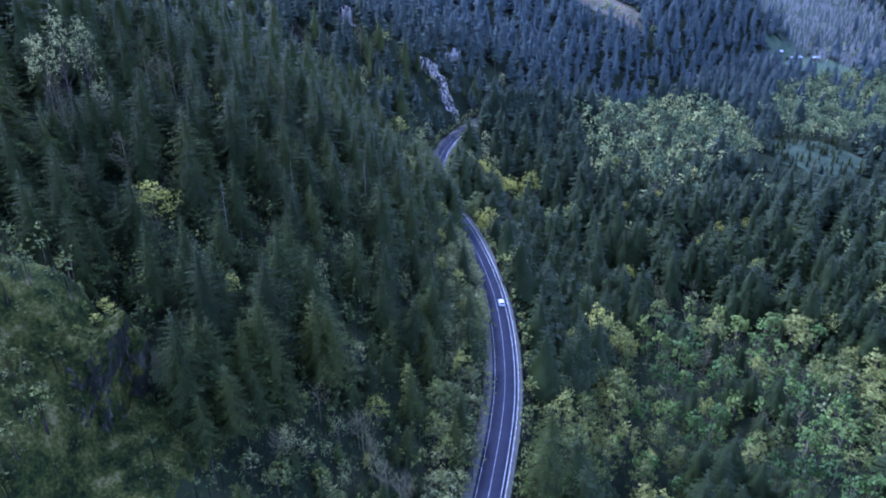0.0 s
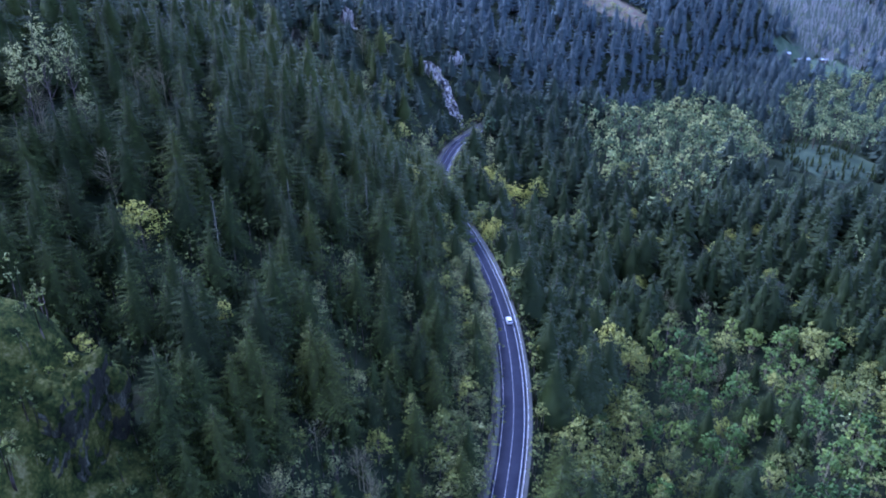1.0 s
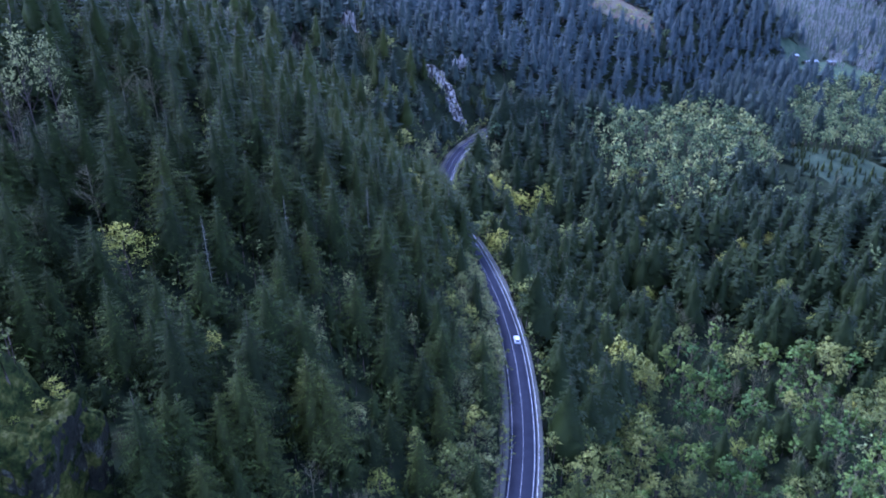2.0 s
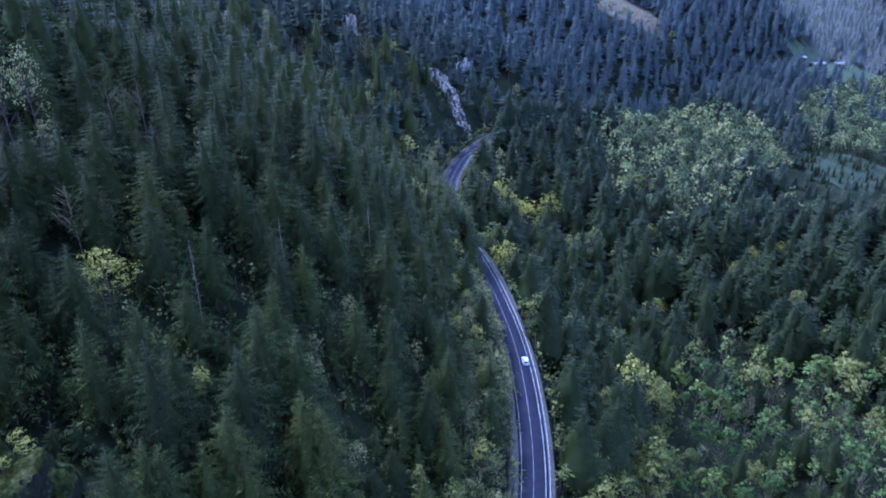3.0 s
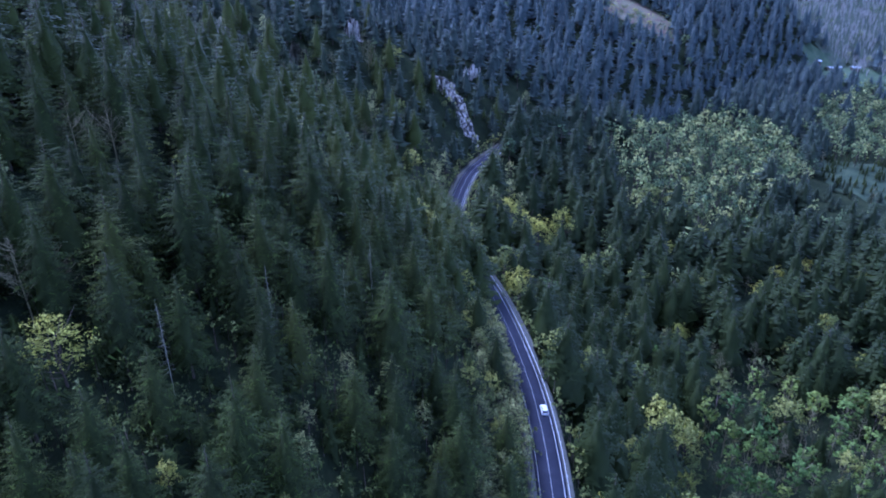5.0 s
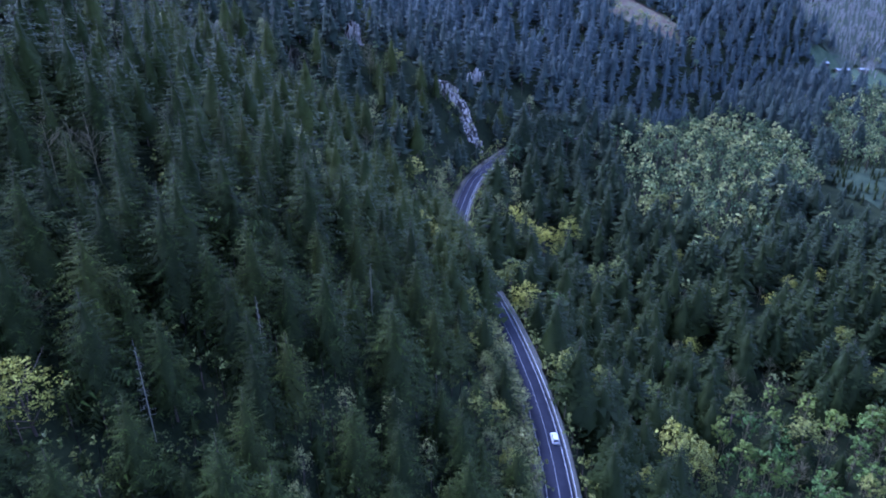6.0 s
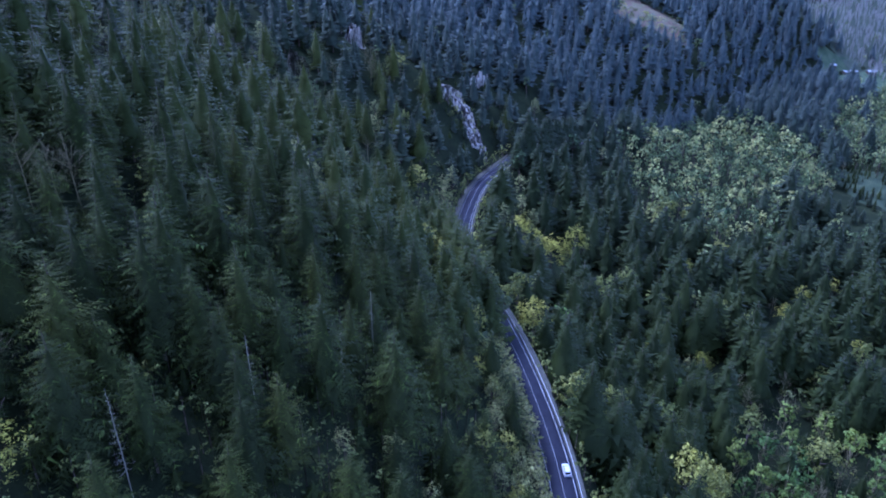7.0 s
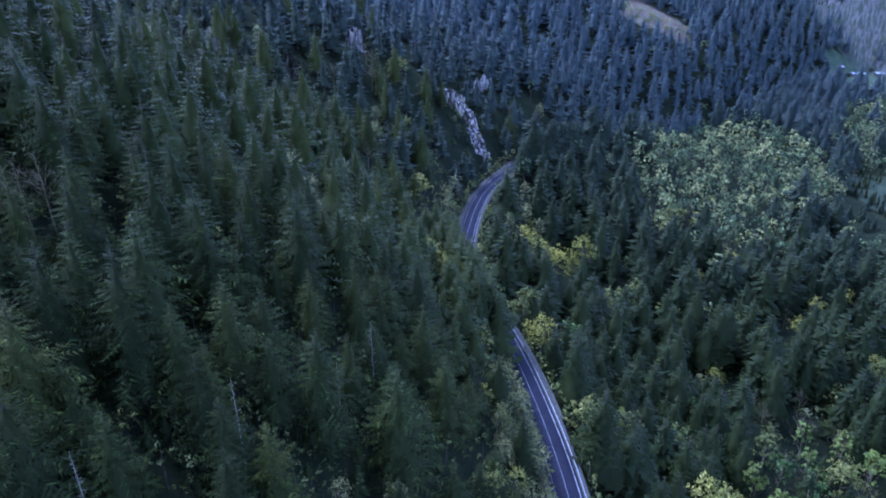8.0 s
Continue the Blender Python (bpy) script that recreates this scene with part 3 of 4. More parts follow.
height[len(known) : len(known) + len(verge_row)] = rng.uniform(25, 31, len(verge_row))
height[len(known) + 2 * len(row_y) : len(known) + len(verge_row)] *= np.where(bend_y > 474, 0.9, 0.75)
height[: len(known)] = np.clip(known[:, 2] - z[: len(known)], 9, 32)
hue = np.clip(0.55 * np.clip(0.5 + 0.5 * waves(x, y, 44, 38), 0, 1) + rng.uniform(0, 0.6, len(spots)) - 0.08, 0, 1)
# slope conifers get paler hues farther off, haze painted into their colour
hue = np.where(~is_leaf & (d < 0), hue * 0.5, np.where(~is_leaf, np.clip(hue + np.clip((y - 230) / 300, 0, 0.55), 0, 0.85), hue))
haze_hue = np.clip(0.35 * hue + np.where(d > 0, 0.1 + (y - 430) / 430, (y - 440) / 520), 0, 1)  # distance haze put into the needle colour: paler and bluer up the valley
hue = np.where(stand, rng.uniform(0, 1, len(spots)), hue)
height = np.where(stand, height * rng.uniform(0.75, 1.35, len(spots)), height)
hue = np.where(moss_ledge, hue * 0.3, np.where(is_leaf & (d > 30), hue * 0.6, hue))
is_slim = is_leaf & (d < -26) & (rng.uniform(0, 1, len(spots)) < np.where(glen_slim, 0.85, 0.15)) & ~stand
is_slim[: len(known)] = False


def forest(name, forms, chosen, base_height, materials, label, category, girth=1.0):
    """One mesh of many trees: each one a form, turned and scaled at its place."""
    points, faces, hues, index, softs, n = [], [], [], [], [], 0
    pick = rng.integers(0, len(forms), len(chosen))
    turn = rng.uniform(0, 6.28, len(chosen))
    for k, (p, f, m, out) in enumerate(forms):
        mine = chosen[pick == k]
        if not len(mine):
            continue
        a, s = turn[pick == k][:, None], (height[mine] / base_height)[:, None]
        wide_s = s * girth * rng.uniform(0.85, 1.2, (len(mine), 1))
        px = (p[:, 0] * np.cos(a) - p[:, 1] * np.sin(a)) * wide_s + x[mine][:, None]
        py = (p[:, 0] * np.sin(a) + p[:, 1] * np.cos(a)) * wide_s + y[mine][:, None]
        pz = p[:, 2] * s + z[mine][:, None] - 0.3
        points.append(np.stack([px, py, pz], -1).reshape(-1, 3))
        if out is not None:
            softs.append(np.stack([out[:, 0] * np.cos(a) - out[:, 1] * np.sin(a), out[:, 0] * np.sin(a) + out[:, 1] * np.cos(a), out[:, 2] + 0 * a], -1).reshape(-1, 3))
        faces.append((f[None] + (n + np.arange(len(mine)) * len(p))[:, None, None]).reshape(-1, 3))
        hues.append(np.repeat(hue[mine], len(p)))
        index.append(np.tile(m, len(mine)))
        n += len(mine) * len(p)
    me = mesh_of(name, np.concatenate(points), np.concatenate(faces), materials, np.concatenate(index), np.concatenate(hues), np.concatenate(softs) if softs else None)
    return tagged(new(name, me), label, category, kind="stuff")


def form(leaves, wood, round_top=None, bare=False):
    points, faces = joined([leaves, wood])
    index = np.r_[np.zeros(len(leaves[1]), int), np.ones(len(wood[1]), int)]
    if bare:
        return points, faces, index, None
    out, faces = crown_normals(points, faces, len(points), round_top)
    return points, faces, index, out


def fir_form(seed, whorls, per, leaf, sides, slim=1.0, cone=0.36, shake=0.03, fill=0.42, uneven=0.4):
    r = np.random.default_rng(seed)
    bare = r.uniform(0.08, 0.16)
    crown = joined([boughs(r, 22, 6.3 * slim, whorls, per, leaf, bare, cone, shake), core(r, 22, 6.3 * slim, sides + 3, bare, cone, fill, uneven)])
    return crown, tube([(0, 0, -1.5), (0, 0, 10), (0, 0, 21)], [0.3, 0.2, 0.03], sides)


def leaf_form(seed, clumps, per, size, sides, count):
    r = np.random.default_rng(seed)
    radius = r.uniform(3.2, 4.7)
    return leaf_crown(r, 14, radius, clumps, per, size), limbs(r, 14, radius, count, sides)


def slim_form(seed, clumps, per, size, sides):
    """A slender tree half in leaf: pale upswept limbs and loose tufts."""
    r = np.random.default_rng(seed)
    wood = [tube([(0, 0, -1.2), (r.uniform(-0.3, 0.3), 0.1, 7), (r.uniform(-0.5, 0.5), 0, 14.2)], [0.15, 0.1, 0.03], sides)]
    for _ in range(9):
        zz, a, reach = r.uniform(3, 9), r.uniform(0, 6.28), r.uniform(1.2, 2.7)
        wood.append(tube([(0, 0, zz), (reach * 0.65 * math.cos(a), reach * 0.65 * math.sin(a), zz + reach * 0.9), (reach * math.cos(a), reach * math.sin(a), zz + reach * 2.2)], [0.085, 0.065, 0.025], 3))
    return leaf_crown(r, 13.6, r.uniform(2.3, 3.1), clumps, per, size, 0.25), joined(wood)


firs, broad = np.flatnonzero(~is_leaf), np.flatnonzero(is_leaf)
from_slope = np.hypot(x - -38, (y - 148) * 0.72)
near_firs = firs[np.argsort(from_slope[firs])[:175]]
near_broad = np.union1d(broad[np.argsort(np.hypot(x - 30, y - 190)[broad])[:170]], broad[broad < len(known)])
rest_firs, rest_broad = np.setdiff1d(firs, near_firs), np.setdiff1d(broad, near_broad)
dist = np.hypot(x, y) + rng.normal(size=len(x)) * 55
reach = np.where(d < 0, 350, 420)
mid_firs, far_firs = rest_firs[(dist < reach)[rest_firs]], rest_firs[(dist >= reach)[rest_firs]]
mid_broad, far_broad = rest_broad[dist[rest_broad] < 420], rest_broad[dist[rest_broad] >= 420]

valley_firs, valley_far = mid_firs[d[mid_firs] < 0], far_firs[d[far_firs] < 0]
mid_firs, far_firs = mid_firs[d[mid_firs] > 0], far_firs[d[far_firs] > 0]
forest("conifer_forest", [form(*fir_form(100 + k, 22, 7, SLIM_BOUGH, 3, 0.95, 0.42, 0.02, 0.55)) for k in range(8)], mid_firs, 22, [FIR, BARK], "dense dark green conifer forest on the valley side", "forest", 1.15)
# pines and far conifers are coloured by the haze tint from here
near_hue, hue = hue, haze_hue
forest("pine_wood", [form(*fir_form(150 + k, 21, 7, SLIM_BOUGH, 4, 0.9, 0.42, 0.02, 0.66)) for k in range(8)], valley_firs, 22, [PINE_HAZED, BARK], "tall broad dark green pines below the road", "forest", 1.15)
forest("distant_conifer_forest", [form(*fir_form(200 + k, 15, 6, FAR_BOUGH, 3, 0.85, 0.36, 0.05, 0.55, 0.35)) for k in range(6)], far_firs, 22, [PINE_HAZED, BARK], "distant dark conifer forest over the far slope", "forest", 1.15)
forest("distant_pine_wood", [form(*fir_form(250 + k, 25, 8, YOUNG_BOUGH, 4, 0.85, 0.40, 0.04, 0.62, 0.35)) for k in range(7)], valley_far, 22, [PINE_HAZED, BARK], "tall dark pines on the valley floor, blued by painted haze", "forest", 1.15)
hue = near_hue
slim_mid = mid_broad[is_slim[mid_broad]]
mid_broad = mid_broad[~is_slim[mid_broad]]
forest("slender_woodland", [form(*slim_form(330 + k, 26, 8, 0.42, 3), True) for k in range(8)], slim_mid, 14, [SLIM_LEAF, TWIG], "slender grey-green trees half in leaf on the valley floor", "woodland", 1.2)
forest("broadleaf_woodland", [form(*leaf_form(300 + k, 44, 11, 0.37, 3, 3), True) for k in range(8)], mid_broad, 14, [LEAF, BARK], "fresh green broadleaf woodland on the valley floor", "woodland", 1.15)
forest("distant_broadleaf_woodland", [form(*leaf_form(400 + k, 17, 6, 0.6, 3, 1), True) for k in range(6)], far_broad, 14, [STAND_LEAF, BARK], "pale green stand of broadleaf trees across the valley", "woodland", 0.85)

fir_models = []
for k in range(8):
    crown, trunk = fir_form(500 + k, 32, 8, FINE_BOUGH, 6, 1.0 + 0.1 * (k % 3), 0.44, 0.012, 0.4)
    fir_models.append((trunk, crown))
leaf_models = []
for k in range(7):
    crown, trunk = leaf_form(600 + k, 50, 17, 0.25, 5, 6)
    leaf_models.append((trunk, crown))
bright_models = []
pale_models = []
for k in range(4):
    r = np.random.default_rng(690 + k)
    pale_models.append((limbs(r, 14, 3.2, 16, 5, 0.14, 0.15), leaf_crown(r, 14, 3.2, 70, 13, 0.15, 0.15)))
for k in range(3):
    r = np.random.default_rng(680 + k)
    bright_models.append((limbs(r, 14, 4.4, 12, 5, 0.2, 0.12), leaf_crown(r, 14, 4.4, 95, 13, 0.2, 0.08)))
shrub_models = []
for k in range(4):
    r = np.random.default_rng(720 + k)
    shrub_models.append((limbs(r, 14, 4.0, 8, 3, 0.16, 0.05), leaf_crown(r, 14, 4.0, 44, 10, 0.3, 0.05)))
slim_models = []
for k in range(6):
    crown, trunk = slim_form(650 + k, 32, 11, 0.36, 5)
    slim_models.append((trunk, crown))
made = {}


def planted(key, models, k, place, scale, turn, name, materials, label, category, group):
    """The k-th model of a kind set down at a place."""
    m = pose(*place, 0, 0, turn)
    if (key, k) not in made:
        made[key, k] = made_tree(name, *models[k], *materials, label, category, group)
        ob = made[key, k]
        ob.matrix_basis = m
    else:
        ob = copy_thing(made[key, k], m)
    ob.scale = scale
    return ob


for i in near_firs:
    s = height[i] / 22
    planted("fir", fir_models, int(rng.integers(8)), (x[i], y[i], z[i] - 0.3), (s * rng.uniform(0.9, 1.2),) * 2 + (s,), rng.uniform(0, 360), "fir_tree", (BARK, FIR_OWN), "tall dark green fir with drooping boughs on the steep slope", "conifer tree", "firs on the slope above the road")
PALE = {len(FIRS_SEEN) + k for k in (2, 3, 5, 7, 8, 22, *range(31, 43), *range(54, 59), *range(74, 96))}
BRIGHT = {len(FIRS_SEEN) + k for k in (0, 11, 30, 13, 9, *range(43, 54), *range(59, 74))}  # trees in first yellow-green leaf
for i in near_broad:
    if i in BRIGHT:
        s = height[i] / 14
        planted("bright", bright_models, int(i) % 3, (x[i], y[i], z[i] - 0.3), (s * (1.35 if i == len(FIRS_SEEN) else 1.1),) * 2 + (s,), float(rng.uniform(0, 360)), "yellow_green_tree", (BARK, BRIGHT_LEAF), "broadleaf tree in bright yellow-green leaf among darker trees", "tree", "bright young-leaved trees")
        continue
    if i in PALE or (d[i] > 0 and i >= len(known) and not moss_ledge[i] and i % 2):
        s = height[i] / 14
        planted("pale", pale_models, int(i) % 4, (x[i], y[i], z[i] - 0.3), (min(s, 1.15),) * 2 + (s,), float(rng.uniform(0, 360)), "silvery_tree", (BARK, PALE_LEAF), "slender broadleaf tree with pale silvery catkins among firs", "tree", "pale trees on the slope")
        continue
    s = height[i] / 14
    if is_slim[i]:
        planted("slim", slim_models, int(rng.integers(6)), (x[i], y[i], z[i] - 0.3), (s * rng.uniform(0.95, 1.25),) * 2 + (s,), rng.uniform(0, 360), "slender_tree", (TWIG, SLIM_LEAF_OWN), "slender pale-stemmed broadleaf tree half in leaf below the road", "tree", "slender trees below the road")
        continue
    planted("leaf", leaf_models, int(rng.integers(7)), (x[i], y[i], z[i] - 0.3), (s * rng.uniform(0.9, 1.15) * (0.8 if d[i] > 20 else 1.0),) * 2 + (s,), rng.uniform(0, 360), "broadleaf_tree", (BARK, LEAF_OWN), "young broadleaf tree in fresh spring leaf beside the road", "tree", "broadleaf trees along the road")


# the belt of pale shrubs on the bank above the road
for belt_y in np.arange(106, 266, 3.4):
    for belt_d in (rng.uniform(7.2, 10), rng.uniform(10, 15.5)):
        belt_x = float(road_x(belt_y)) - belt_d
        s = rng.uniform(0.32, 0.62)
        planted("shrub", shrub_models, int(rng.integers(4)), (belt_x, belt_y + rng.uniform(-1.5, 1.5), float(ground(belt_x, belt_y)) - 0.3), (s * 1.25, s * 1.25, s), float(rng.uniform(0, 360)), "leafy_shrub", (BARK, PALE_LEAF), "tall pale grey-green shrub on the bank above the road", "shrub", "shrubs on the road bank")


for sx, sy in rng.uniform((-36, 97), (-5, 117), (18, 2)):
    s = rng.uniform(0.22, 0.42)
    planted("shrub", shrub_models, int(rng.integers(4)), (sx, sy, float(ground(sx, sy)) - 0.3), (s * 1.3, s * 1.3, s), float(rng.uniform(0, 360)), "leafy_shrub", (BARK, PALE_LEAF), "tall pale grey-green shrub on the bank above the road", "shrub", "shrubs on the road bank")
for hedge_y in np.arange(186, 292, 2.6):  # growth that leans over the edge of the road
    hedge_x = float(road_x(hedge_y)) - rng.uniform(5.0, 6.6)
    s = rng.uniform(0.36, 0.56) * (1.0 if hedge_y < 212 else 1.35)
    planted("shrub", shrub_models, int(rng.integers(4)), (hedge_x, hedge_y, float(ground(hedge_x, hedge_y)) - 0.3), (s * 0.95, s * 0.95, s), float(rng.uniform(0, 360)), "leafy_shrub", (BARK, PALE_LEAF), "tall pale grey-green shrub on the bank above the road", "shrub", "shrubs on the road bank")

for sx, sy in rng.uniform((148, 794), (232, 834), (34, 2)):  # low growth on the bare slope across the valley
    s = rng.uniform(0.3, 0.65)
    planted("clearing_shrub", shrub_models, int(rng.integers(4)), (sx, sy, float(ground(sx, sy)) + 0.3), (s * 1.5, s * 1.5, s), float(rng.uniform(0, 360)), "clearing_shrub", (BARK, LEAF_OWN), "yellow-green bush on a bare earth slope", "shrub", "bushes in the clearing")

for sx, sy in rng.uniform((-12, 466), (10, 498), (26, 2)):  # bushes in the clefts of the cliff
    s = rng.uniform(0.14, 0.34)
    planted("cliff_shrub", shrub_models, int(rng.integers(4)), (sx, sy, float(ground(sx, sy)) + 0.6), (s * 1.5, s * 1.5, s), float(rng.uniform(0, 360)), "cliff_shrub", (BARK, LEAF_OWN), "small green bush rooted in a rock cleft", "shrub", "bushes on the cliff")

# shrubs and ferns on the head of the outcrop and on the step before it
for kind, material, spots_here in (("fern_clump", BRIGHT_LEAF, ((-58.5, 99, 61.2), (-57.2, 102.5, 60.6), (-60, 95.5, 62), (-61.5, 101, 62.3), (-59, 104, 60.8), (-63, 96, 63.5))), ("ledge_shrub", PALE_LEAF, ((-66, 90, 0), (-63, 88, 0), (-60, 89, 0), (-68, 87, 0), (-62, 85, 0), (-65, 86, 0)))):
    for sx, sy, sz in spots_here:
        s = rng.uniform(0.12, 0.22)
        planted(kind, shrub_models, int(rng.integers(4)), (sx, sy, sz or float(ground(sx, sy)) - 0.2), (s * 1.7, s * 1.7, s), float(rng.uniform(0, 360)), kind, (BARK, material), "low bright green fern clump on mossy rock" if sz else "low pale dry shrub on a mossy rock ledge", "shrub", "low plants on the rock outcrop")


# ---- undergrowth, bare trees ----
def bushes(name, places, label, clumps, per, size):
    """Many low leafy bushes as one sheet of growth."""
    global x, y, z, height, hue
    kept = x, y, z, height, hue
    x, y = places.T
    z = ground(x, y)
    ledge = (x < -44) & (y < 124)
    height, hue = np.where(ledge, rng.uniform(1.2, 3.8, len(x)), rng.uniform(1.5, 4.5, len(x))), np.where(ledge, rng.uniform(0, 0.6, len(x)) ** 2, np.where((beside(x, y) > 24) & (x > -54), rng.uniform(0, 0.06, len(x)), rng.uniform(0, 0.6, len(x))))
    forms = [form(*leaf_form(700 + k, clumps, per, size, 3, 0), True) for k in range(4)]
    ob = forest(name, forms, np.arange(len(x)), 6.5, [LEAF, BARK], label, "shrubs")
    x, y, z, height, hue = kept
    return ob


low = scattered(-130, 80, 60, 420, 4.8)
low_d = beside(*low.T)
low = low[((low_d > 6.6) & (low_d < 24)) | ((low_d < -7) & (low_d > -30)) | ((low[:, 0] < -60) & (low[:, 1] < 104))]
shade = scattered(-72, -6, 88, 215, 3.6)
low = np.concatenate([low, shade[(beside(*shade.T) > 24) & ((shade[:, 0] > -54) | (shade[:, 1] > 112))]])
bank = np.stack([np.repeat(np.arange(95, 480, 1.7), 2), rng.uniform(4.5, 6.6, 2 * len(np.arange(95, 480, 1.7)))], 1)
bank[1::2, 1] = rng.uniform(-8.5, -5.9, len(bank) // 2)
bank_x = road_x(bank[:, 0]) - bank[:, 1]
low = np.concatenate([low, np.stack([bank_x, bank[:, 0]], 1)])
glen_floor = scattered(20, 290, 90, 350, 7.0)
ferns = scattered(-116, -44, 58, 124, 3.0)
low = np.concatenate([low, glen_floor[beside(*glen_floor.T) < -26], ferns[(ferns[:, 0] < -58) & (ferns[:, 1] < 106) & (np.hypot(ferns[:, 0] + 58, ferns[:, 1] - 99) > 5)]])
close = low[:, 1] < 190
bushes("undergrowth", low[close], "low leafy bushes along the road banks and under the trees", 8, 7, 0.44)
bushes("distant_undergrowth", low[~close], "low leafy bushes along the farther road banks and under the trees", 5, 5, 0.7)

young = scattered(-150, 30, 40, 545, 6.4)
young_d = beside(*young.T)
young = young[(young_d > 14) & (rng.uniform(0, 1, len(young)) < np.where(young[:, 1] < 240, 0.75, 0.3)) & ~((young[:, 0] < -46) & (young[:, 1] < 114)) & (np.hypot(young[:, 0] + 58, young[:, 1] - 98) > 9) & (young[:, 0] > -0.6 * young[:, 1] - 45) & (np.hypot(young[:, 0] + 3, young[:, 1] - 484) > 9) & (np.hypot(young[:, 0] + 64, young[:, 1] - 142) > 3.5)]
kept = x, y, z, height, hue
x, y = young.T
z, height, hue = ground(x, y), rng.uniform(3.5, 9, len(x)), rng.uniform(0, 0.6, len(x))
forest("young_conifers", [form(*fir_form(740 + k, 11, 7, YOUNG_BOUGH, 3, 1.0, 0.42)) for k in range(5)], np.arange(len(x)), 22, [FIR, BARK], "young dark conifers and low boughs under the tall firs", "forest", 1.35)
x, y, z, height, hue = kept

bare_models = []
for k in range(5):
    r = np.random.default_rng(800 + k)
    bare_models.append((tube([(0, 0, -1), (0.2, 0.1, 6), (0.3, -0.1, 12.6)], [0.15, 0.09, 0.02], 4), bare_crown(r, 13, 4.2, 26, 9)))
bare_spots = np.concatenate([
    rng.uniform((-96, 156), (-81, 174), (9, 2)), rng.uniform((-38, 96), (-6, 118), (13, 2)), rng.uniform((88, 185), (168, 330), (52, 2)), rng.uniform((85, 330), (175, 420), (14, 2)),
    rng.uniform((-80, 330), (-40, 470), (12, 2)), rng.uniform((-80, 110), (-66, 126), (3, 2)), rng.uniform((150, 520), (300, 690), (24, 2)),
])
tall_from = len(bare_spots)
bare_spots = np.concatenate([bare_spots, [(-73, 152), (-70, 157), (-79, 140), (-95, 322), (-79, 195), (-77, 198), (-81, 190)]])
for number, (bx, by) in enumerate(bare_spots):
    s = rng.uniform(1.0, 1.3) if number >= tall_from else rng.uniform(0.6, 0.9) if bx < -78 else rng.uniform(0.75, 1.05) if by < 120 else rng.uniform(0.6, 0.95) if bx < -60 else rng.uniform(0.9, 1.4)
    planted("bare", bare_models, int(rng.integers(5)), (bx, by, float(ground(bx, by))), (s, s, s), rng.uniform(0, 360), "bare_tree", (TWIG, TWIG), "leafless grey tree with upswept branches among the forest", "tree", "leafless trees")

r = np.random.default_rng(31)
snag_twigs = []
for k in range(70):
    zz, a = 5 + 14.5 * k / 70, r.uniform(0, 6.28)
    reach = 3.2 * (1.05 - zz / 20.5) * r.uniform(0.6, 1.1)
    snag_twigs.append(tube([(0, 0, zz), (reach * 0.6 * math.cos(a), reach * 0.6 * math.sin(a), zz - 0.1 * reach), (reach * math.cos(a), reach * math.sin(a), zz + 0.1 * reach)], [0.03, 0.022, 0.008], 3))
snag_model = [(tube([(0, 0, -1), (0.1, 0, 8), (0, 0.1, 20)], [0.13, 0.09, 0.025], 6), joined(snag_twigs))]
for sx, sy, top in ((-51.5, 150, 70), (-28, 186, 57), (-31, 141, 52), (-39, 168, 67), (-24, 200, 57)):
    base = float(ground(sx, sy))
    s = max(0.6, (top - base) / 20)
    thin = s * 0.75
    planted("snag", snag_model, 0, (sx, sy, base), (thin, thin, s), sx * 7 % 360, "dead_tree", (PALE_BARK, PALE_BARK), "dead pale conifer trunk with bare side branches", "tree", "dead conifers")

# dark firs that close the slope beside the outcrop and above the road
r = np.random.default_rng(57)
for fx, fy, tall in ((-47, 101, 17), (-43, 97, 14), (-40, 103, 17), (-44, 109, 19), (-36, 107, 15), (-32, 113, 14), (-17, 131, 12), (-14, 138, 12), (-21, 125, 11), (-13, 147, 13)):
    s = tall / 22
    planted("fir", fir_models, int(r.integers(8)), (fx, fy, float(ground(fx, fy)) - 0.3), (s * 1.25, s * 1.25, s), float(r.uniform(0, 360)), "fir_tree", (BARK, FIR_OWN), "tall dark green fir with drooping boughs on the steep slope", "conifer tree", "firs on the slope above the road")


def poplar(r):
    """The upswept limbs of a slim leafless tree."""
    pieces = []
    for _ in range(9):
        zz, a, reach = r.uniform(2.5, 8), r.uniform(0, 6.28), r.uniform(1.2, 2.6)
        pieces.append(tube([(0, 0, zz), (reach * 0.7 * math.cos(a), reach * 0.7 * math.sin(a), zz + reach), (reach * math.cos(a), reach * math.sin(a), zz + reach * 2.4)], [0.26, 0.2, 0.08], 3))
    return joined(pieces)


far_bare = scattered(410, 740, 905, 1110, 7.4)
far_bare = far_bare[inside(far_bare, 575, 1010, 150, 92, 0.5)]
kept = x, y, z, height, hue
x, y = far_bare.T
z, height, hue = ground(x, y), rng.uniform(9, 15, len(x)), rng.uniform(0, 1, len(x))
bare_forms = []
for k in range(3):
    r = np.random.default_rng(850 + k)
    bare_forms.append(form(poplar(r), tube([(0, 0, -1), (0, 0, 13)], [0.4, 0.12], 3), bare=True))
forest("distant_bare_trees", bare_forms, np.arange(len(x)), 13, [GREY_BARK, GREY_BARK], "grove of leafless greyish trees on the far hillside", "woodland")
x, y, z, height, hue = kept


